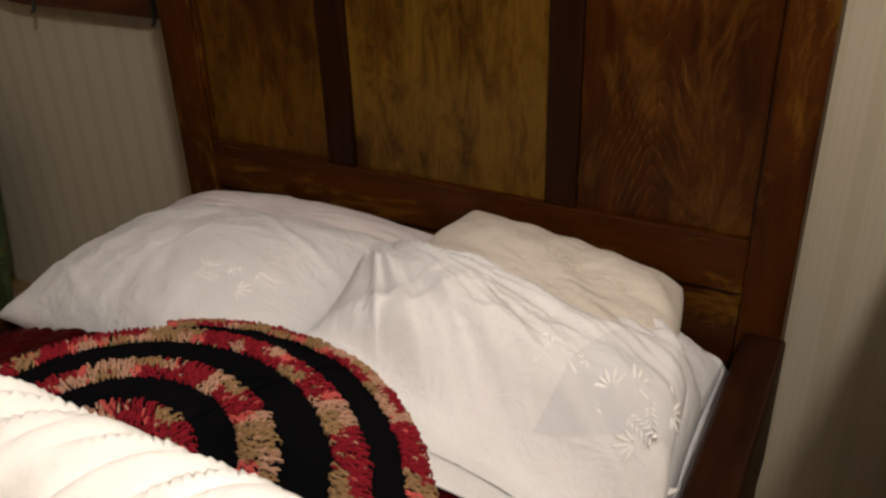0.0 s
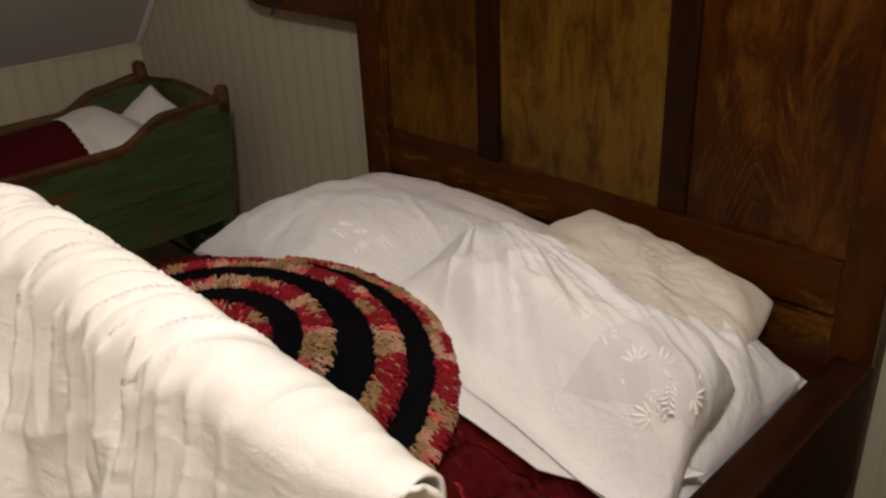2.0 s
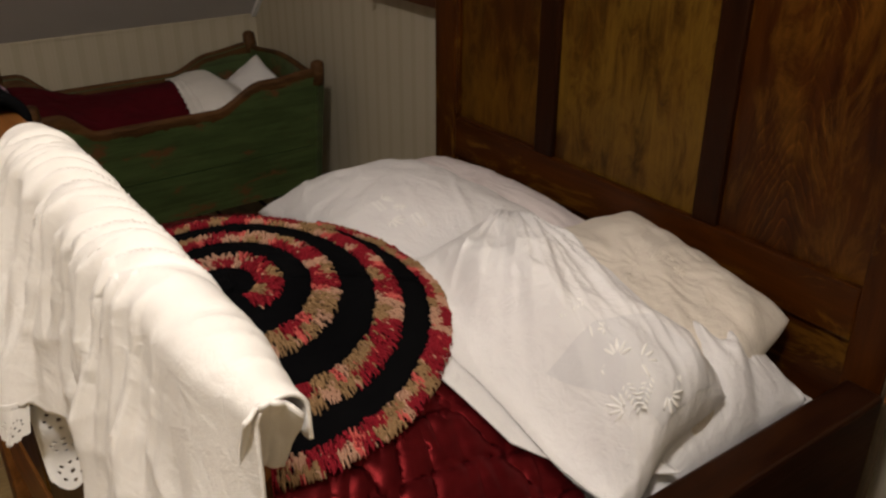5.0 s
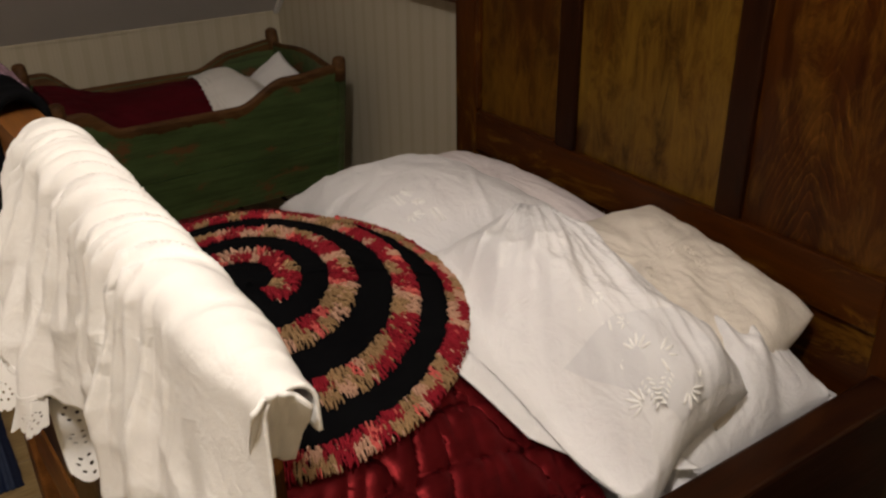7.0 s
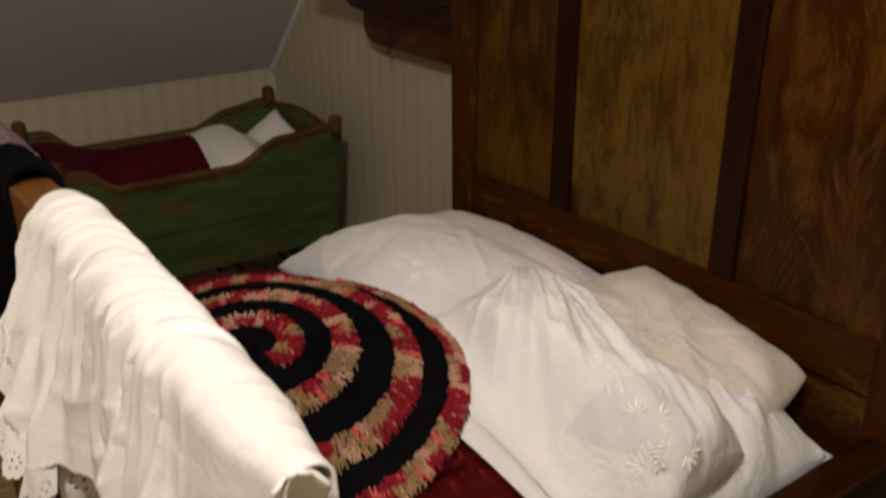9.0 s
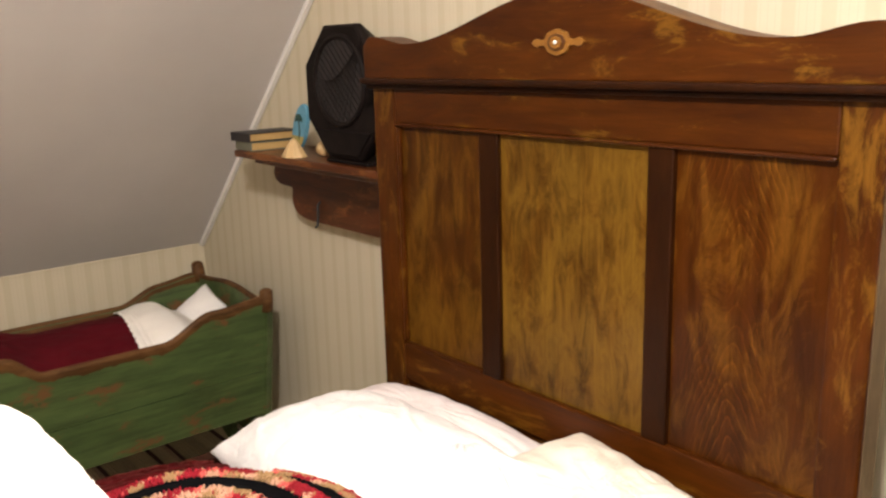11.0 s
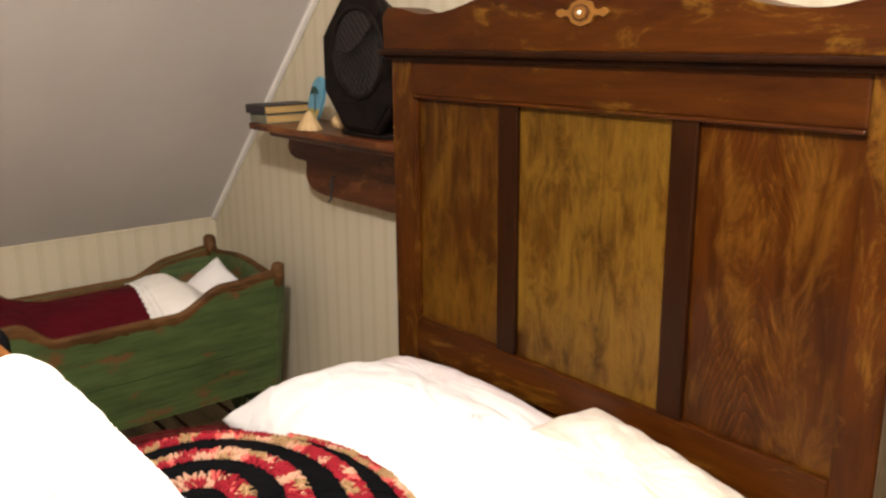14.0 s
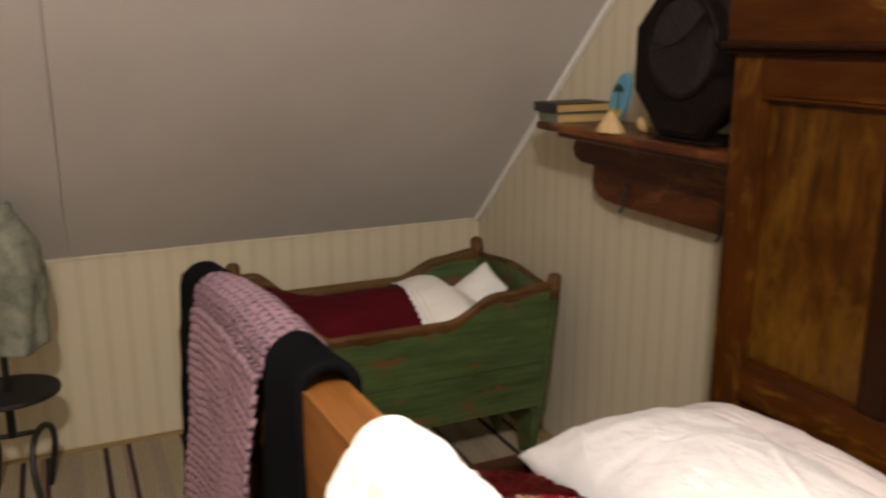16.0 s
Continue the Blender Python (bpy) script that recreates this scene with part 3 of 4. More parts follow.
f_bl = pillow_fn([(0.0, -0.26, 0.595), (0.68, -0.27, 0.63), (0.66, -0.025, 0.66), (0.02, -0.02, 0.625)], 0.15, 0.006, 3.0, 0.6, 0.4)
thing("pillow", pillow_bm(f_bl), PINKISH, "pinkish-white plump pillow leaning on the headboard", "pillow", "pillows on the bed", smooth=True)
f_ub = pillow_fn([(0.62, -0.40, 0.545), (1.148, -0.44, 0.53), (1.148, -0.085, 0.585), (0.62, -0.03, 0.60)], 0.19, 0.016, 8.0, 0.62, 1.6, 0.03, 0.0, 6.0)
thing("pillow", pillow_bm(f_ub), WHITE, "white crumpled pillow lying under the cream one", "pillow", "pillows on the bed", smooth=True)
f_br = pillow_fn([(0.58, -0.36, 0.67), (1.135, -0.34, 0.61), (1.066, -0.030, 0.672), (0.69, -0.025, 0.738)], 0.122, 0.010, 5.0, 0.55, 0.7, 0.06, 0.0, 6.0)
p_br = thing("pillow", pillow_bm(f_br), CREAM, "cream embroidered pillow leaning on the headboard", "pillow", "pillows on the bed", smooth=True)
part("embroidery", stitched(f_br, [(0.42, 0.58, "sprig", 10), (0.50, 0.56, "fan", 90), (0.60, 0.62, "flower", 0), (0.70, 0.63, "sprig", -30), (0.52, 0.66, "flower", 0)], 4, 0.6), CREAM, p_br, smooth=True)["kind"] = "stuff"
f_fl = pillow_fn([(0.035, -0.515, 0.615), (0.68, -0.62, 0.735), (0.70, -0.16, 0.70), (0.07, -0.12, 0.63)], 0.175, 0.006, 11.0, 0.6, 0.7)
p_fl = thing("pillow", pillow_bm(f_fl), WHITE, "white embroidered pillow lying flat before the headboard", "pillow", "pillows on the bed", smooth=True)
part("embroidery", stitched(f_fl, [(0.70, 0.30, "fan", 90), (0.76, 0.27, "sprig", 180), (0.78, 0.33, "flower", 0), (0.83, 0.36, "sprig", 0), (0.82, 0.26, "fan", 30)], 2, 0.62), THREAD, p_fl, smooth=True)["kind"] = "stuff"


def sheet_pt(u, v):
    p = quad([(0.74, -0.46, 0), (1.150, -0.40, 0), (1.035, -0.606, 0), (0.88, -0.69, 0)], u, v)
    return p.x, p.y, dome(p.x, p.y) + 0.010 + 0.001 * nz(14 * p.x, 14 * p.y)


thing("folded_sheet", grid(60, 40, sheet_pt, thick=0.003), WHITE, "white folded sheet edge showing under the pillow", "sheet", smooth=True)
puffed = pillow_fn([(0.735, -0.705, 0.76), (1.155, -0.53, 0.60), (1.128, -0.27, 0.655), (0.662, -0.31, 0.800)], 0.18, 0.007, 15.0, 0.70, 1.6, 0.04, 0.014, 6.5)


def f_fr(u, v, side):
    p = puffed(u, v, side)
    low = dome(p.x, p.y) + (0.019 if side > 0 else 0.013) - 0.10 * smooth01(0.92, 1.0, u) ** 2
    d = p.z - low
    z = low + 0.5 * (d + math.sqrt(d * d + 0.0003))
    flat = 1 - smooth01(0.10, 0.50, v)
    z += (dome(p.x, p.y) + (0.0175 if side > 0 else 0.0135) + 0.002 * nz(p.x * 16, p.y * 16, 3) * (side > 0) - 0.06 * smooth01(0.95, 1.0, u) - z) * flat
    # pressed flat where the mat lies on it
    under = 1 - smooth01(0.275, 0.345, math.hypot(p.x - 0.75, p.y + 0.845))
    return Vector((p.x, p.y, z + (dome(p.x, p.y) + (0.015 if side > 0 else 0.012) - z) * under))


p_fr = thing("pillow", pillow_bm(f_fr, 150, 110), WHITE, "large white pillow with raised white flower embroidery", "pillow", "pillows on the bed", smooth=True)
part("embroidery", stitched(f_fr, [(0.57, 0.51, "sprig", 250), (0.67, 0.48, "flower", 20), (0.66, 0.42, "fan", 200), (0.74, 0.42, "fan", 120), (0.80, 0.46, "fan", 50), (0.71, 0.38, "sprig", 20), (0.79, 0.38, "sprig", -20),
                                   (0.85, 0.45, "sprig", -60), (0.92, 0.56, "flower", 0), (0.92, 0.47, "fan", 10), (0.82, 0.34, "fan", 210)], 6, 0.62), THREAD, p_fr, smooth=True)["kind"] = "stuff"


def inset_pt(u, v):
    """A thin patch behind the embroidery, reaching to the pillow's end."""
    a, b = (0.57, 0.29), (0.72, 0.68)
    c, d = (0.965, 0.40), (0.965, 0.78)
    uu = (a[0] * (1 - v) + b[0] * v) * (1 - u) + (c[0] * (1 - v) + d[0] * v) * u
    vv = (a[1] * (1 - v) + b[1] * v) * (1 - u) + (c[1] * (1 - v) + d[1] * v) * u
    p = f_fr(uu, vv, 1)
    n = (f_fr(uu + 0.02, vv, 1) - p).cross(f_fr(uu, vv + 0.02, 1) - p).normalized()
    return p + n * 0.0011 * (1 if n.z > 0 else -1)


part("inset", grid(70, 60, inset_pt), INSET, p_fr, "thin greyish batiste inset", smooth=True)

# round crocheted mat: a spiral of black rows and multicoloured loops
MX, MY, TURN_R, R_END = 0.75, -0.845, 0.0736, 0.2696
END_A = math.radians(80)


def mat_r(phi):
    """Middle of the coloured band; before phi = 0 it narrows and runs into the turn inside it."""
    if phi < 0:
        return 0.280 + 0.0275 * phi - 0.034 * phi * phi
    # the outer turn lies a little out of round
    out = 0.0104 * math.exp(-((phi - 0.0) / 0.45) ** 2) - 0.006 * math.exp(-((phi - 1.35) / 0.5) ** 2)
    return R_END - TURN_R * phi / (2 * math.pi) + out + 0.010 * smooth01(5.2, 6.28, phi) * (1 - smooth01(6.6, 8.2, phi))


def on_mat(r, a, lift):
    x, y = MX + r * math.cos(a), MY + r * math.sin(a)
    yy = max(y, -1.018)
    return Vector((x, yy, dome(x, yy) + 0.020 + lift + 0.6 * (yy - y)))


def mat_pt(u, v):
    phi = 2 * math.pi * u
    a = END_A - phi
    edge = mat_r(phi) + 0.010
    if phi > 2 * math.pi - 0.8:
        edge = max(edge, mat_r(phi - 2 * math.pi) + 0.007)
    r = edge * v
    return on_mat(max(r, 0.001), a, 0.004 + 0.0012 * nz(90 * r, 12 * a) + 0.001 * math.sin(r * 900))


mat_thing = thing("round_mat", grid(140, 46, mat_pt, thick=0.008), BLACK_WOOL, "round black crocheted mat with a red and tan spiral", "mat", smooth=True)
rng = random.Random(7)
pile = [bmesh.new() for _ in YARNS]
phi, runs = -0.78, [[0, 0.0], [1, 0.0]]  # colour and length left, inner and outer half of the band
while mat_r(phi) > 0.036:
    rc = mat_r(phi)
    step = 0.0030
    for run in runs:
        if run[1] <= 0:
            run[0] = rng.choice([k for k in range(4) if k != run[0]] + [0, 0, 1, 2])
            run[1] = (rng.uniform(0.020, 0.042), rng.uniform(0.016, 0.034), rng.uniform(0.010, 0.024), rng.uniform(0.006, 0.012))[run[0]]
        run[1] -= step
    wob = 0.003 * nz(phi * 9, 3)
    wide = 0.0039 * (0.68 + 0.32 * smooth01(0.8, 6.0, phi)) * (0.35 + 0.65 * smooth01(-0.78, -0.05, phi))
    for k in range(7):
        r = rc + wob + (k - 3) * wide + rng.uniform(-0.0018, 0.0018)
        a = END_A - phi + rng.uniform(-0.5, 0.5) * step / rc
        c = runs[0 if k < 3 + rng.uniform(-1, 1) else 1][0] if rng.random() > 0.06 else rng.choice((0, 1, 2, 2, 3))
        lean = (k - 3) * 0.0012 + rng.uniform(-0.0016, 0.0016)
        tw = rng.uniform(-0.0035, 0.0035) / rc
        hgt = rng.uniform(0.006, 0.0095)
        pts = [on_mat(r - 0.0035, a, 0.002), on_mat(r + lean * 0.6 - 0.003, a + tw * 0.5, hgt * 0.85), on_mat(r + lean, a + tw, hgt), on_mat(r + lean * 0.9 + 0.0035, a + tw, hgt * 0.75), on_mat(r + lean * 0.6 + 0.004, a + tw, 0.002)]
        tube(pts, 0.0013, 4, pile[c])
    phi += step / rc
for c, bm in enumerate(pile):
    ob = part("looped_pile", bm, YARNS[c], mat_thing, ("crimson", "tan", "pale peach", "coral")[c] + " looped yarn", smooth=True)
    tagged(ob, kind="stuff")


# ---- clothes over the footboard ----
def over_rail(s, y0, z0, r, flare):
    """A profile over the cap rail: s metres of cloth from the top, minus towards the bed."""
    half = r * math.pi / 2
    if abs(s) < half:
        a = s / r
        return y0 - r * math.sin(a), z0 + r * math.cos(a)
    d = abs(s) - half
    return (y0 - r - flare * d if s > 0 else y0 + r + 0.02 * d), z0 - d


GX0, GX1, BACK, FRONT = 0.772, 1.292, 0.10, 0.62
HEM_X, LACE_X = 1.035, 0.905  # where the long side begins, where the lace ends
# pleats below the rail: place, drift with depth, width, height, depth where it starts
PLEATS = [(0.792, -0.03, 0.020, 0.020, 0.03), (0.842, 0.0, 0.013, 0.018, 0.02), (0.884, 0.02, 0.010, 0.022, 0.03), (0.930, -0.02, 0.018, 0.014, 0.0),
          (0.970, 0.02, 0.010, 0.012, 0.02), (1.006, 0.02, 0.009, 0.010, 0.02), (1.048, -0.02, 0.012, 0.022, 0.0), (1.080, 0.02, 0.016, 0.014, 0.06),
          (1.122, -0.02, 0.009, 0.022, 0.02), (1.168, 0.03, 0.017, 0.014, 0.06), (1.218, 0.04, 0.012, 0.017, 0.05), (1.266, 0.06, 0.014, 0.020, 0.04)]


def gown_pt(u, v):
    x = GX0 + (GX1 - GX0) * u
    s = -BACK + (BACK + FRONT) * v
    end = smooth01(1.20, 1.29, x)
    flare = 0.30 * (1 - smooth01(0.80, 0.97, x)) + 0.07 * (1 - smooth01(1.0, 1.26, x))
    y, z = over_rail(s, foot_y(x), cap_z(x), 0.029 - 0.013 * end, flare)
    d = max(0.0, s - 0.03)
    g = smooth01(0.02, 0.20, s)
    for px, drift, w, h, start in PLEATS:
        wide = w * (1 + 2.4 * min(d, 0.3))
        k = (x - px - drift * d - 0.004 * nz(7 * d, 30 * px, 2)) / wide
        if abs(k) < 3:
            y -= h * (1 - 0.4 * end) * smooth01(start, start + 0.17, d) * math.exp(-abs(k) ** 1.6)
    y -= 0.004 * smooth01(1.0, 1.05, x) * g
    x += 0.080 * end * smooth01(0.06, 0.3, d) + 0.003 * nz(z * 6, x * 4, 3)
    # gathers running aslant over the rail and fanning out below it
    over = (1 - 0.8 * smooth01(0.02, 0.16, s)) * (1 - 0.8 * smooth01(1.10, 1.2, x)) * smooth01(0.775, 0.82, x)
    rid = max(0, 1 - 2.0 * abs(nz(x * 36 + 26 * s + 1.2 * nz(x * 8, s * 9, 1), s * 4, 4))) ** 2
    z += over * 0.0115 * rid + over * 0.0018 * nz(x * 75 + 40 * s, s * 9, 21) + 0.0015 * nz(x * 9, s * 8, 6)
    fan = smooth01(0.0, 0.05, s) * (1 - smooth01(0.10, 0.26, s)) * (1 - smooth01(1.08, 1.2, x))
    y -= 0.013 * fan * max(0, 1 - 2.6 * abs(nz(x * 34 + 9 * s, s * 3, 41))) ** 1.5
    # slanting wrinkles in the hanging cloth
    y -= 0.0035 * g * max(0, 1 - 3 * abs(nz(x * 10 + z * 5, z * 11 - x * 6, 8))) ** 2 + 0.0012 * g * nz(x * 30, z * 22, 8)
    return x, y - 0.004, z + 0.005


def hem(u):
    """Length of cloth in front: a short gathered side and a long hanging side."""
    x = GX0 + (GX1 - GX0) * u
    if x > HEM_X:
        return FRONT
    return 0.136 + 0.116 * smooth01(0.775, 0.89, x) - 0.012 * smooth01(0.93, 1.03, x) + 0.008 * math.sin(46 * x)


def gown_keep(u, v):
    s = -BACK + (BACK + FRONT) * v
    x = GX0 + (GX1 - GX0) * u
    return s < hem(u) and s > -BACK + 0.05 * smooth01(1.12, 1.26, x)


gown = empty("nightgown", (1.0, FY, 1.1), "white cotton nightgown draped over the bed's footboard", "nightgown")
part("body", grid(320, 200, gown_pt, keep=gown_keep, thick=0.003), WHITE_GOWN, gown, "hanging cloth of the gown", smooth=True)
U_HEM = (LACE_X - GX0) / (GX1 - GX0)


def lace_pt(u, v):
    uu = u * U_HEM
    vv = (BACK + hem(uu) - 0.006) / (BACK + FRONT)
    p, p2 = Vector(gown_pt(uu, vv)), Vector(gown_pt(uu, vv - 0.05))
    way = (p - p2).normalized()
    drop = v * (0.040 + 0.010 * abs(math.sin(u * math.pi * 12)))
    return p + way * drop + Vector((0.004 * math.sin(u * 30), -0.003 + 0.009 * math.sin(u * 38) * v, 0))


def lace_keep(u, v):
    """Flowers of small round eyelets, a row of tiny holes above them and a toothed edge."""
    cx = (u * 12) % 1 - 0.5
    dx, dy = cx * 0.031, (v - 0.60) * 0.050
    r, a = math.hypot(dx, dy), math.atan2(dy, dx)
    if r < 0.0017:
        return False
    k = round(a / (math.pi / 4)) * math.pi / 4
    if math.hypot(dx - 0.0085 * math.cos(k), dy - 0.0085 * math.sin(k)) < 0.0014:
        return False
    if math.hypot(((u * 72) % 1 - 0.5) * 0.0052, (v - 0.14) * 0.050) < 0.0011:
        return False
    return v < 0.955 or math.sin(u * 12 * 10 * math.pi) < 0.35


part("lace_trim", grid(560, 84, lace_pt, keep=lace_keep, thick=0.001), LACE, gown, "scalloped eyelet lace edging", smooth=True)


def tail_pt(u, v):
    x, y, z = 0.872 + 0.022 * u + 0.006 * math.sin(v * 7), -1.118 + 0.030 * u - 0.008 * math.sin(u * 6) + 0.004 * v, 0.860 - 0.105 * v
    return x, y, z + 0.008 * math.sin(u * 9) * v


part("lace_trim", grid(84, 190, tail_pt, keep=lambda u, v: lace_keep(v * 0.25, u), thick=0.001), LACE, gown, "hanging end of eyelet lace", smooth=True)


def cuff_pt(u, v):
    """The opening at the gown's end: a short flap curling in over the rail's end."""
    y = foot_y(1.29) - 0.030 + 0.038 * u
    top = 1.079 - 0.014 * (2 * u - 0.9) ** 2
    drop = (0.118 - 0.035 * u + 0.004 * math.sin(9 * u)) * v
    return 1.290 - 0.060 * v + 0.008 * u + 0.003 * nz(6 * u, 3 * v), y + 0.008 * v, top - drop


part("cuff", grid(26, 24, cuff_pt, thick=0.003), WHITE_GOWN, gown, "curled sleeve end", smooth=True)

shawl = empty("shawl", (0.3, FY, 1.1), "mauve knitted shawl with black borders hung over the footboard", "shawl")


def shawl_fn(x0, x1, back, front, seed, flare, lift):
    def f(u, v):
        x = x0 + (x1 - x0) * u
        s = -back + (back + front) * v
        y, z = over_rail(s, foot_y(x), cap_z(x) - 0.008, 0.030 + lift, flare)
        d = min(1, max(0, s) / 0.2)
        y -= 0.010 * d * math.sin(u * 5 + seed) + 0.004 * nz(x * 25, z * 14, seed)
        return x + 0.010 * nz(z * 7, seed), y, z + 0.004 * nz(x * 22, s * 16, seed)
    return f


f_pink = shawl_fn(0.178, 0.522, 0.12, 0.42, 3.0, 0.09, 0.006)


def knit_pt(u, v):
    x, y, z = f_pink(u, v)
    row = v * 42
    bulge = 0.0050 * ((row % 1) ** 0.6) * (0.45 + 0.55 * abs(math.sin(math.pi * u * 20 + (int(row) % 2) * math.pi / 2)) ** 0.6)
    a, b = Vector(f_pink(u, max(0, v - 0.01))), Vector(f_pink(u, min(1, v + 0.01)))
    n = Vector((1, 0, 0)).cross((b - a).normalized())
    if n.y > 0 and v > 0.35:
        n = -n
    return Vector((x, y, z)) + n * bulge


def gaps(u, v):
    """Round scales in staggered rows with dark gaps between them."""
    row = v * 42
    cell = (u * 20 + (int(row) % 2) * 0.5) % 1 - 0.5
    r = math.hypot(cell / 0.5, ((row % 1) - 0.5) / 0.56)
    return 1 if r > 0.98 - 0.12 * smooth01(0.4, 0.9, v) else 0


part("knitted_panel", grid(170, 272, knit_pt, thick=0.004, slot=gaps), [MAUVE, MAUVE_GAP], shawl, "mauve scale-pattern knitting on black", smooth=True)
part("coral_patch", grid(16, 12, lambda u, v: Vector(knit_pt(0.12 + 0.34 * u, 0.90 + 0.09 * v)) + Vector((0, -0.004, 0)), thick=0.002), CORAL, shawl, "coral knitted patch", smooth=True)
part("border", grid(30, 80, shawl_fn(0.517, 0.615, 0.16, 0.46, 6.0, 0.06, 0.006), thick=-0.012), BLACK_WOOL, shawl, "plain black border", smooth=True)
part("border", grid(30, 80, shawl_fn(0.075, 0.181, 0.10, 0.40, 9.0, 0.05, 0.007), thick=-0.012), BLACK_WOOL, shawl, "plain black border", smooth=True)

# ---- the cradle ----
cradle = empty("cradle", (-1.06, -0.35, 0), "green painted wooden cradle with worn bare rims", "cradle")
CY0, CY1 = -0.80, 0.092
TOP_X, LOW_X, LOW_Z = 0.272, 0.20, 0.235
CX = -1.073


def cradle_top(y, sgn=1):
    t = (y - CY0) / (CY1 - CY0)
    if sgn > 0:
        head_rise = 0.072 * smooth01(0.60, 0.78, t) + 0.014 * smooth01(0.80, 1.0, t)
    else:
        head_rise = 0.052 * smooth01(0.64, 0.82, t) + 0.020 * smooth01(0.80, 1.0, t)
    foot_rise = 0.07 * (1 - smooth01(0.08, 0.2, t))
    return 0.577 + head_rise + foot_rise


def side_at(y, z, sgn, off=0.0):
    k = (z - LOW_Z) / (0.68 - LOW_Z)
    return (CX + sgn * (LOW_X + (TOP_X - LOW_X) * k + off), y, z)


SPLIT = 0.40
for sgn, lab in ((1, ""), (-1, "")):
    for lo, hi in ((lambda y: LOW_Z, lambda y: SPLIT - 0.002 + 0.004 * math.sin(3 * y)), (lambda y: SPLIT + 0.002 + 0.004 * math.sin(3 * y), lambda y: cradle_top(y, sgn))):
        ys = lambda u: CY0 + (CY1 - CY0) * u
        bm = grid(70, 10, lambda u, v: side_at(ys(u), lo(ys(u)) + (hi(ys(u)) - lo(ys(u))) * v, sgn, 0.011 * sgn * sgn), thick=0.022 * sgn)
        part("side_plank", bm, GREEN, cradle, "green plank with chipped paint")
    bm = tube([side_at(CY0 + (CY1 - CY0) * k / 60, cradle_top(CY0 + (CY1 - CY0) * k / 60, sgn) + 0.003, sgn) for k in range(61)], 0.0115, 10)
    part("rim", bm, RIM, cradle, "bare brown worn top edge", smooth=True)
    def worn_pt(u, v):
        y = CY0 + (CY1 - CY0) * (0.012 + 0.976 * u)
        deep = 0.014 + 0.010 * smooth01(-0.1, 0.5, nz(9 * y, 4, sgn)) + 0.012 * max(0, nz(34 * y, 8, sgn)) + 0.004 * nz(120 * y, 2)
        return side_at(y, cradle_top(y, sgn) - deep * v, sgn, 0.0122 * sgn)
    part("worn_edge", grid(220, 3, worn_pt, thick=-0.0008 * sgn), RIM, cradle, "bare wood where the green paint has rubbed off")
    for y in (CY0 + 0.01, CY1):
        z1 = 0.69
        a, b = Vector(side_at(y, LOW_Z - 0.03, sgn, -0.006)), Vector(side_at(y, z1, sgn, -0.002))
        c = a.lerp(b, 0.86)
        post = part("post", tube([a, a.lerp(b, 0.5), c], [0.024, 0.025, 0.025], 4), GREEN, cradle)
        part("post_head", tube([c, a.lerp(b, 0.93), b, b + Vector((0, 0, 0.006)), b + Vector((0, 0, 0.010))], [0.025, 0.0245, 0.022, 0.017, 0.009], 8), RIM, post, "bare rounded post head", smooth=True)
for y, h in ((CY1 + 0.002, 0.655), (CY0 + 0.002, 0.64)):
    def edge(k, z):
        return CX + k * (LOW_X + (TOP_X - LOW_X) * (z - LOW_Z) / 0.48 - 0.012)
    pts = [(edge(-1, 0.06), 0.05), (edge(-0.55, 0.03), 0.013), (edge(-0.4, 0.1), 0.12), (edge(0.4, 0.1), 0.12), (edge(0.55, 0.03), 0.013), (edge(1, 0.06), 0.05)] + [(edge(1 - 2 * k / 20, h), h + 0.01 * math.cos((1 - 2 * k / 20) * math.pi) - 0.005) for k in range(21)]
    part("end_board", extrude_outline(pts, "y", y - 0.012, y + 0.012, 0.004), GREEN, cradle, "green end board")
    rp = [(edge(1 - 2 * k / 20, h), y, h + 0.01 * math.cos((1 - 2 * k / 20) * math.pi) - 0.003) for k in range(21)]
    part("rim", tube(rp, 0.0115, 8), RIM, cradle, "bare brown worn top edge", smooth=True)
part("bottom_board", box(CX - LOW_X, CX + LOW_X, CY0, CY1, LOW_Z + 0.01, LOW_Z + 0.03), GREEN, cradle)


def blanket_pt(u, v):
    x, y = CX + 0.238 * (2 * u - 1), CY0 + 0.03 + 0.515 * v
    s = 2 * u - 1
    z = 0.600 - 0.032 * abs(s) ** 2.4 + 0.055 * (1 - smooth01(0, 0.4, v)) + 0.02 * nz(5 * x, 4 * y, 2) + 0.005 * nz(25 * x, 25 * y)
    return x, y, z - 0.06 * max(0, abs(s) - 0.94) / 0.06


blanket = thing("blanket", grid(50, 60, blanket_pt, thick=0.02), RED_WOOL, "dark red woollen blanket tucked into the cradle", "blanket", smooth=True)


def turn_pt(u, v):
    x, y, z = blanket_pt(u * 0.97 + 0.015, 0.94 + 0.06 * v)
    yy = CY0 + 0.03 + 0.515 - 0.035 - 0.0375 * (2 * u - 1) * (1 - v) + 0.210 * v
    zz = 0.604 - 0.032 * abs(2 * u - 1) ** 2.4 + 0.016 * smooth01(0.0, 0.5, v) - 0.045 * smooth01(0.6, 1.0, v) + 0.008 * nz(9 * x, 9 * yy, 7)
    zz = max(zz, blanket_pt(u * 0.97 + 0.015, min(1, (yy - CY0 - 0.03) / 0.515))[2] + 0.002) if yy < CY0 + 0.545 else zz
    return x, yy - 0.006 * abs(math.sin(u * math.pi * 12)) * (v < 0.02), zz + 0.006


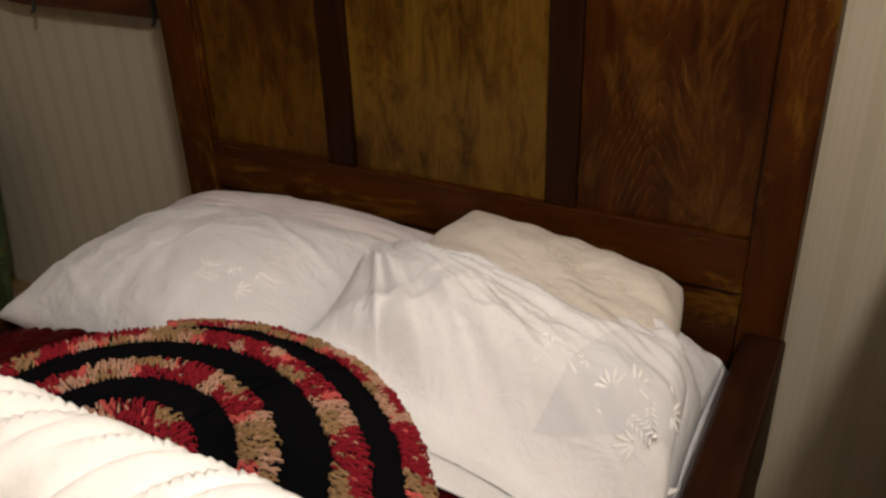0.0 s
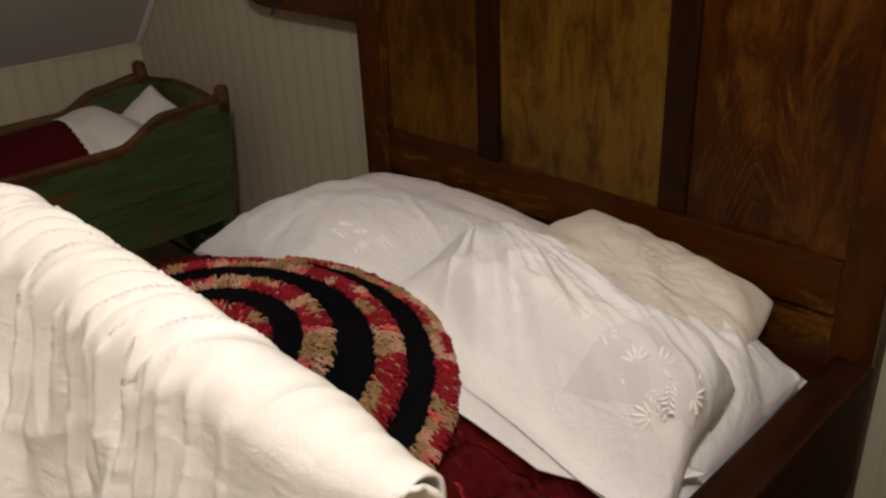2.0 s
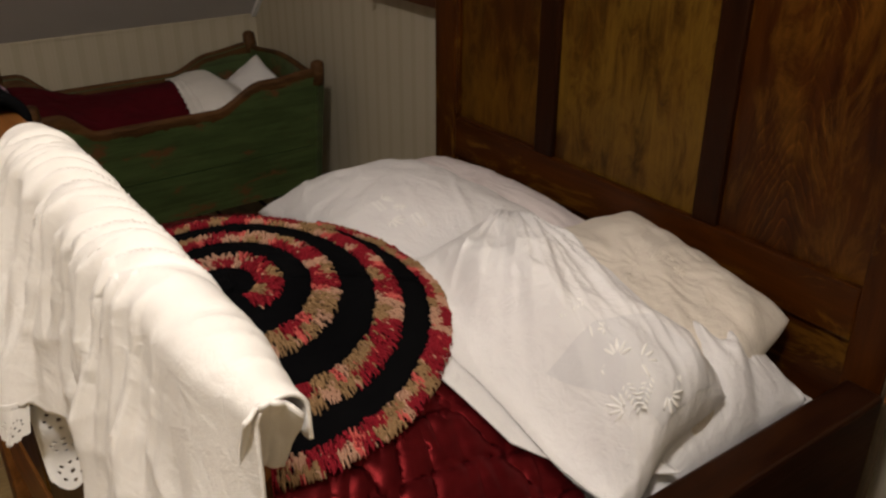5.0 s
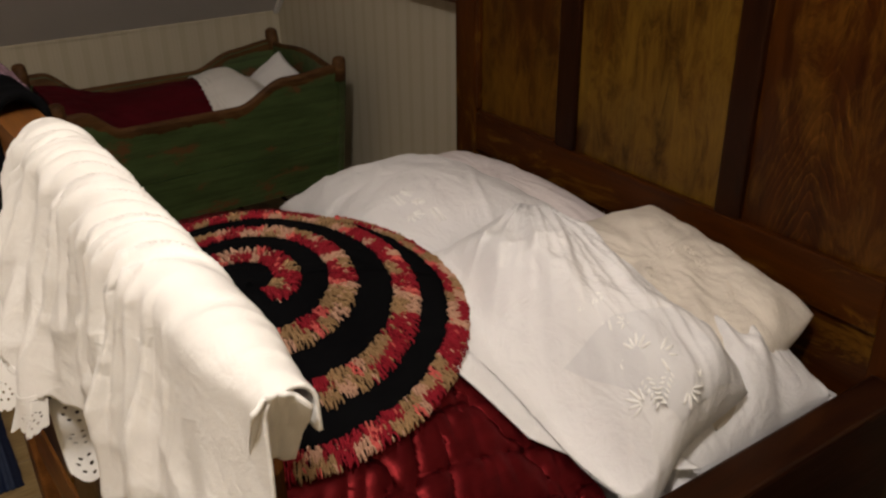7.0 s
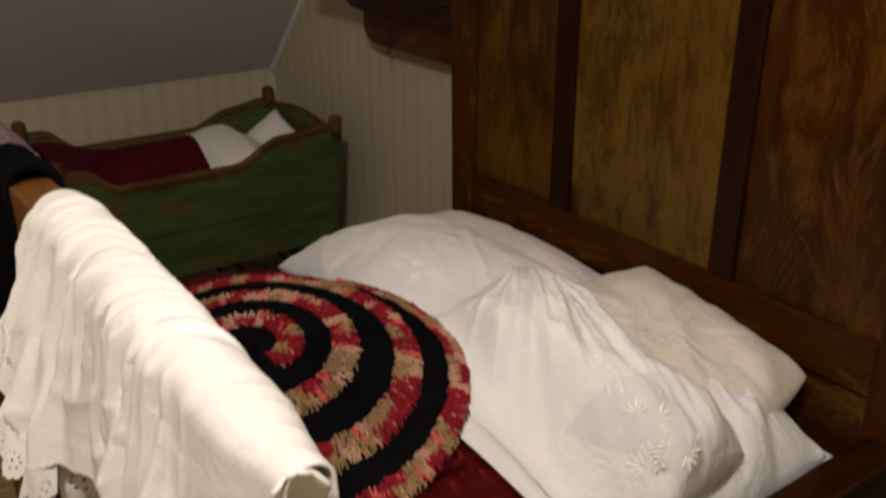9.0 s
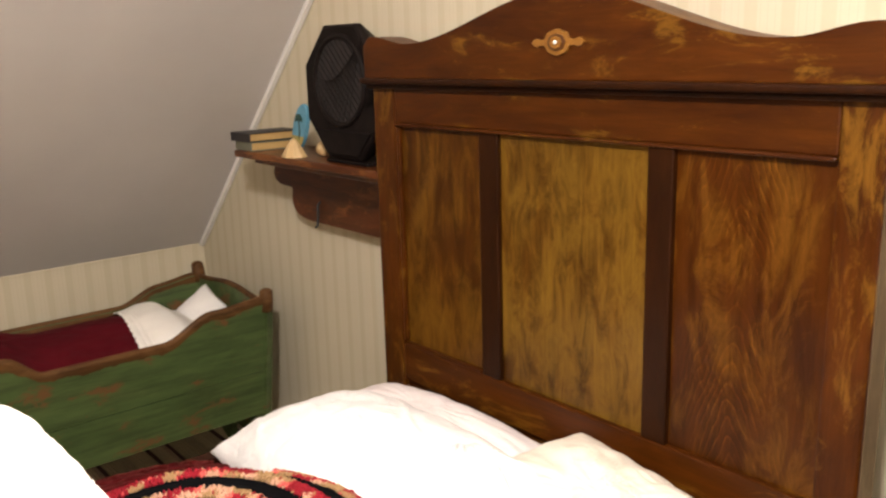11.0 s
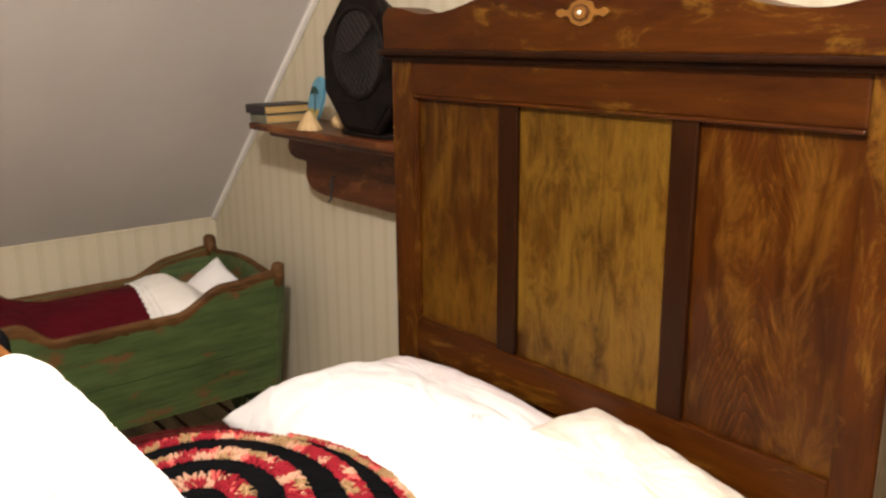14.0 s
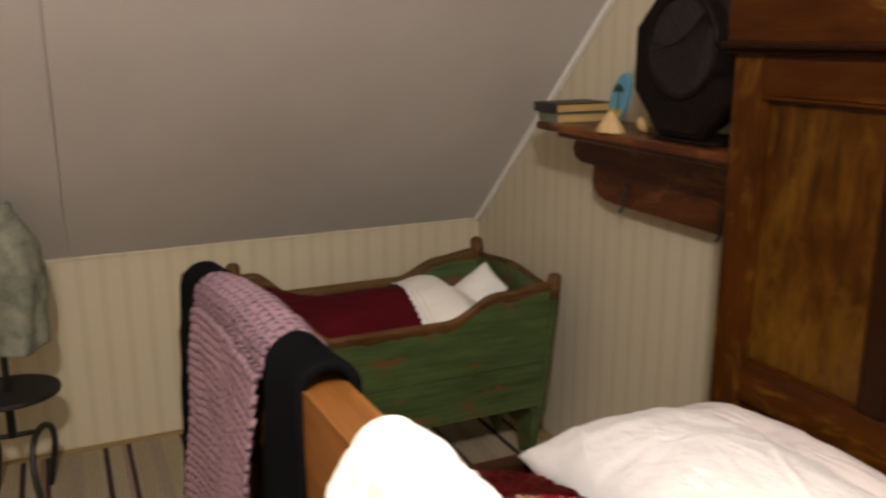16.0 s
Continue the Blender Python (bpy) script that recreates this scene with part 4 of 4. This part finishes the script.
sheet = thing("cradle_sheet", grid(120, 40, turn_pt, thick=0.004, keep=lambda u, v: not (0.05 < v < 0.2 and (u * 40) % 1 < 0.35 and (v * 26) % 1 < 0.4)), LACE, "white lace-edged sheet turned down over the blanket", "sheet", smooth=True)
f_cp = pillow_fn([(CX - 0.18, -0.16, 0.47), (CX + 0.21, -0.16, 0.50), (CX + 0.05, 0.055, 0.60), (CX - 0.11, 0.05, 0.655)], 0.07, 0.006, 21.0)
thing("cradle_pillow", pillow_bm(f_cp, 36, 28), WHITE, "small white pillow at the cradle's head", "pillow", smooth=True)

# ---- the shelf and what stands on it ----
shelf = empty("wall_shelf", (-0.2, 0.25, 1.15), "red-brown wooden wall shelf with a scrolled back board", "shelf")
part("top_board", box(-0.858, 0.45, 0.045, WALL_Y - 0.001, 1.142, 1.165, 0.006, 3), WOOD_SHELF, shelf)


def back_outline():
    left = [(-0.83, 1.14), (-0.875, 1.118), (-0.905, 1.095), (-0.918, 1.066), (-0.905, 1.042), (-0.875, 1.030), (-0.835, 1.028), (-0.800, 1.034), (-0.785, 1.028),
            (-0.800, 1.005), (-0.803, 0.980), (-0.790, 0.955), (-0.765, 0.938), (-0.73, 0.930), (-0.68, 0.928)]
    return left + [(-0.435 - x, z) for x, z in left[::-1]]


part("back_board", extrude_outline(back_outline(), "y", 0.215, 0.24, 0.005), WOOD_SHELF, shelf, "scroll-cut board below the shelf")
part("back_board", box(-0.78, 0.34, 0.24, WALL_Y - 0.001, 0.96, 1.14, 0.003), WOOD_SHELF, shelf)
part("under_rail", box(-0.80, 0.36, 0.085, 0.115, 1.122, 1.142, 0.006), WOOD_SHELF, shelf)
for x in (-0.62, -0.22, 0.18):
    part("hook", tube([(x, 0.215, 1.00), (x, 0.204, 0.99), (x, 0.202, 0.95), (x, 0.198, 0.922), (x, 0.190, 0.918)], 0.004, 8), IRON, shelf, "small black iron coat hook", smooth=True)

SX, SZ, SR = -0.243, 1.357, 0.178
spk = empty("loudspeaker", (SX, 0.14, 1.166), "old dark octagonal loudspeaker standing on the shelf", "loudspeaker")


def octagon(r, z=SZ):
    return [(SX + r * math.cos(math.radians(22.5 + 45 * k)) / math.cos(math.radians(22.5)), z + r * math.sin(math.radians(22.5 + 45 * k)) / math.cos(math.radians(22.5))) for k in range(8)]


case = extrude_outline(octagon(SR * 0.985), "y", 0.09, 0.235, 0.006)
for v in case.verts:  # the sides draw in towards the back
    k = 1 - 0.40 * smooth01(0.10, 0.235, v.co.y)
    v.co.x, v.co.z = SX + (v.co.x - SX) * k, SZ - 0.04 + (v.co.z - SZ + 0.04) * k
part("case", case, BAKELITE, spk)
face = extrude_outline(octagon(SR), "y", 0.068, 0.10, 0.009)
part("face", face, BAKELITE, spk)
ring = bmesh.new()
tube([(SX + 0.116 * math.cos(2 * math.pi * k / 48), 0.066, SZ + 0.032 + 0.116 * math.sin(2 * math.pi * k / 48)) for k in range(49)], 0.008, 8, ring)
part("ring", ring, BAKELITE, spk, smooth=True)
part("grille_cloth", extrude_outline([(SX + 0.113 * math.cos(2 * math.pi * k / 40), SZ + 0.032 + 0.113 * math.sin(2 * math.pi * k / 40)) for k in range(40)], "y", 0.0655, 0.0675, 0), GRILLE, spk)
lat = bmesh.new()
for k in range(-6, 7):
    for sgn in (1, -1):
        d = k * 0.0165
        hl = math.sqrt(max(0.0, 0.111 ** 2 - d * d))
        c, s2 = math.sqrt(0.5), math.sqrt(0.5) * sgn
        a = (SX + d * c - hl * s2, 0.0645, SZ + 0.032 + d * s2 * sgn * sgn * sgn + hl * c)
        b = (SX + d * c + hl * s2, 0.0645, SZ + 0.032 + d * s2 - hl * c)
        tube([a, b], 0.0013, 5, lat)
part("lattice", lat, BAKELITE, spk, "fine diagonal wire lattice")
part("lower_panel", extrude_outline([(SX - 0.135, SZ - 0.10), (SX + 0.135, SZ - 0.10), (SX + 0.075, SZ - 0.165), (SX - 0.075, SZ - 0.165)], "y", 0.062, 0.069, 0.002), BAKELITE, spk)
part("plinth", box(SX - 0.10, SX + 0.10, 0.075, 0.235, 1.1652, 1.176, 0.003), BAKELITE, spk)


def book(at, size, cover, label, turn):
    b = empty("book", (0, 0, 0), label, "book", "books on the shelf")
    w, d, h = size
    part("page_block", box(-w / 2 + 0.004, w / 2 - 0.004, -d / 2 + 0.002, d / 2 - 0.004, 0.003, h - 0.003, 0.001), PAGES, b, "yellowed page edges")
    cv = box(-w / 2, w / 2, -d / 2, d / 2, 0, 0.003, 0.001)
    box(-w / 2, w / 2, -d / 2, d / 2, h - 0.003, h, 0.001, 2, cv)
    box(-w / 2, w / 2, -d / 2 - 0.002, -d / 2 + 0.002, 0, h, 0.001, 2, cv)
    part("cover", cv, cover, b)
    b.matrix_world = pose(*at, 0, 0, turn)


book((-0.803, 0.15, 1.1655), (0.118, 0.185, 0.028), BOOK_GREY, "closed grey-green book lying on the shelf", -3)
book((-0.815, 0.145, 1.194), (0.122, 0.19, 0.028), BOOK_DARK, "closed dark book with yellowed pages on top", 2)

fig = empty("souvenir_shell", (-0.55, 0.10, 1.166), "sea-shell souvenir with a painted blue palm scene", "ornament")
GX, GY = -0.525, 0.10
oval = [(GX + 0.034 * math.cos(2 * math.pi * k / 32), 1.25 + 0.075 * math.sin(2 * math.pi * k / 32)) for k in range(32)]
oval = [(GX + (x - GX) * 0.90 + (z - 1.25) * 0.44, 1.25 + (z - 1.25) * 0.90 - (x - GX) * 0.44) for x, z in oval]
part("plaque", extrude_outline(oval, "y", GY, GY + 0.012, 0.003), SKY_BLUE, fig, "pale blue oval plaque")
low = [(x, z) for x, z in oval if z < 1.225]
part("sand", extrude_outline(low, "y", GY - 0.0015, GY + 0.001, 0), SAND, fig)
pl = tube([(GX - 0.002, GY - 0.002, 1.215), (GX + 0.003, GY - 0.002, 1.245), (GX + 0.001, GY - 0.002, 1.275)], 0.0022, 5)
for k in range(7):
    a = math.radians(-20 + 37 * k)
    tube([(GX + 0.001, GY - 0.002, 1.275), (GX + 0.001 + 0.013 * math.cos(a), GY - 0.002, 1.277 + 0.012 * math.sin(a)), (GX + 0.001 + 0.023 * math.cos(a), GY - 0.002, 1.271 + 0.014 * math.sin(a))], [0.003, 0.0035, 0.001], 5, pl)
part("palm", pl, PALM, fig, "painted dark green palm")
sh = bmesh.new()


def shell_pt(u, v):
    a = 2 * math.pi * u
    r = 0.040 * (1 - v) ** 0.8 * (1 + 0.06 * math.cos(9 * a)) + 0.004
    return GX + 0.012 + r * math.cos(a), GY - 0.03 + 0.8 * r * math.sin(a), 1.166 + 0.055 * v


part("shell", grid(40, 12, shell_pt, sh, thick=0.002), SHELL, fig, "ribbed ochre shell", smooth=True)
part("shell", blob((GX + 0.07, GY + 0.04, 1.188), (0.028, 0.026, 0.024)), SHELL, fig, smooth=True)

# ---- beside the knee wall ----
stand = empty("iron_stand", (-1.3, -1.45, 0), "black iron stand with curled loops beside the knee wall", "stand")
for y in (-1.40, -1.56):
    part("loop", tube([(-1.30 + 0.13 * math.cos(math.pi * k / 24), y - 0.03 * math.sin(math.pi * k / 12), 0.006 + 0.26 * math.sin(math.pi * k / 24)) for k in range(25)], 0.010, 8), IRON, stand, smooth=True)
part("post", tube([(-1.30, -1.48, 0.25), (-1.30, -1.475, 0.5), (-1.30, -1.48, 0.93)], [0.014, 0.010, 0.008], 8), IRON, stand, smooth=True)
part("tray", extrude_outline([(-1.30 + 0.13 * math.cos(2 * math.pi * k / 24), -1.48 + 0.15 * math.sin(2 * math.pi * k / 24)) for k in range(24)], "z", 0.385, 0.40, 0.003), IRON, stand)
part("crossbar", tube([(-1.30, -1.40, 0.255), (-1.30, -1.56, 0.255)], 0.008, 8), IRON, stand, smooth=True)


def jacket_pt(u, v):
    a = 2 * math.pi * u
    r = 0.055 + 0.066 * smooth01(0, 0.35, v) - 0.012 * v + 0.014 * nz(3 * math.cos(a), 3 * math.sin(a), 4 * v) + 0.006 * math.sin(7 * a + 5 * v)
    return -1.30 + r * 0.8 * math.cos(a), -1.47 + r * 1.05 * math.sin(a), 0.955 - 0.42 * v - 0.02 * nz(a, 1)


jk = tagged(new("jacket", finish(grid(60, 50, jacket_pt, thick=0.006), "jacket", JACKET, True)), "worn grey-green cloth jacket hung on the iron stand", "jacket")

# ---- beside the headboard ----
stand2 = empty("nightstand", (1.62, -0.22, 0), "dark wooden nightstand with a worn golden-brown top edge", "nightstand")
part("body", box(1.41, 1.83, -0.435, 0.0, 0.06, 0.892, 0.004), WOOD_Y, stand2)
part("top", box(1.385, 1.855, -0.462, 0.02, 0.892, 0.912, 0.004), WOOD_DARK, stand2, "dark table top")
ed = box(1.378, 1.862, -0.470, -0.4625, 0.890, 0.916, 0.003)
box(1.3775, 1.3845, -0.470, 0.02, 0.890, 0.916, 0.003, 2, ed)
part("edge_band", ed, WOOD_FOOT, stand2, "worn golden-brown edge")
dr = part("door", box(1.44, 1.80, -0.447, -0.4355, 0.12, 0.68, 0.003), WOOD_V, stand2)
part("knob", blob((1.475, -0.458, 0.42), (0.012, 0.014, 0.012)), BRASS, dr, smooth=True)
dw = part("drawer", box(1.44, 1.80, -0.447, -0.4355, 0.70, 0.86, 0.003), WOOD_H, stand2)
part("knob", blob((1.62, -0.458, 0.78), (0.012, 0.014, 0.012)), BRASS, dw, smooth=True)
for x in (1.42, 1.78):
    for y in (-0.43, -0.04):
        part("foot", box(x, x + 0.04, y, y + 0.04, 0.0, 0.061, 0.003), WOOD_DARK, stand2)
stand2.matrix_world = Matrix.Translation((0.027, 0, 0.012)) @ stand2.matrix_world

# ---- rugs ----
def stripes(name, cols, period):
    m, t, b = material(name, 0.95, spec=0.1)
    c = t.nodes.new("ShaderNodeTexCoord")
    s = t.nodes.new("ShaderNodeSeparateXYZ")
    t.links.new(c.outputs["Object"], s.inputs["Vector"])
    n = t.nodes.new("ShaderNodeMath")
    n.operation = "MULTIPLY"
    t.links.new(s.outputs["Y"], n.inputs[0])
    n.inputs[1].default_value = 1 / period
    f = t.nodes.new("ShaderNodeMath")
    f.operation = "FRACT"
    t.links.new(n.outputs[0], f.inputs[0])
    r = ramp(t, f.outputs[0], cols)
    rr = [k for k in t.nodes if k.bl_idname == "ShaderNodeValToRGB"][-1]
    rr.color_ramp.interpolation = "CONSTANT"
    v = coords(t, (1, 6, 1))
    col = mix(t, 0.6, r, ramp(t, noise_fac(t, v, 60, 4), [(0.3, (0.6, 0.6, 0.6)), (0.7, (1.1, 1.1, 1.1))]), "MULTIPLY")
    t.links.new(col, b.inputs["Base Color"])
    bump(t, b, noise_fac(t, v, 90, 3), 0.6, 0.004)
    return m


GREY_STRIPE = stripes("grey_rag_weave", [(0, (0.36, 0.30, 0.20)), (0.26, (0.055, 0.03, 0.032)), (0.33, (0.38, 0.32, 0.22)), (0.50, (0.30, 0.22, 0.17)), (0.56, (0.055, 0.03, 0.032)), (0.62, (0.34, 0.28, 0.19)), (0.85, (0.30, 0.25, 0.18))], 0.26)
BLUE_STRIPE = stripes("blue_rag_weave", [(0, (0.02, 0.03, 0.07)), (0.3, (0.04, 0.055, 0.10)), (0.5, (0.015, 0.02, 0.045)), (0.75, (0.03, 0.04, 0.08))], 0.08)


def rug_pt(x0, x1, y0, y1):
    return lambda u, v: (x0 + (x1 - x0) * u + 0.004 * nz(v * 40, 1), y0 + (y1 - y0) * v + 0.004 * nz(u * 30, 2), 0.009 + 0.0025 * math.sin(v * (y1 - y0) / 0.012 * 2 * math.pi) + 0.002 * nz(u * 9, v * 20))


thing("rag_rug", grid(20, 400, rug_pt(-1.62, -0.62, -2.4, 0.2), thick=0.006), GREY_STRIPE, "grey rag rug with dark stripes under the cradle", "rug", "rag rugs on the floor")
thing("rag_rug", grid(20, 200, rug_pt(-0.52, -0.14, -2.4, -1.14), thick=0.006), BLUE_STRIPE, "dark blue woven rag rug on the floor", "rug", "rag rugs on the floor")

# ---- floor boards ----
x, k = KNEE_X, 0
shared = finish(box(-0.0715, 0.0715, -1.73, 1.73, -0.028, 0.0, 0.002, 1), "floor_board", FLOOR)
while x < 2.68:
    ob = new("floor_board", shared)
    ob.parent = floor
    ob.matrix_basis = Matrix.Translation((x + 0.0725, -1.46, 0.001 * (k % 2) * 0.6))
    x, k = x + 0.145, k + 1
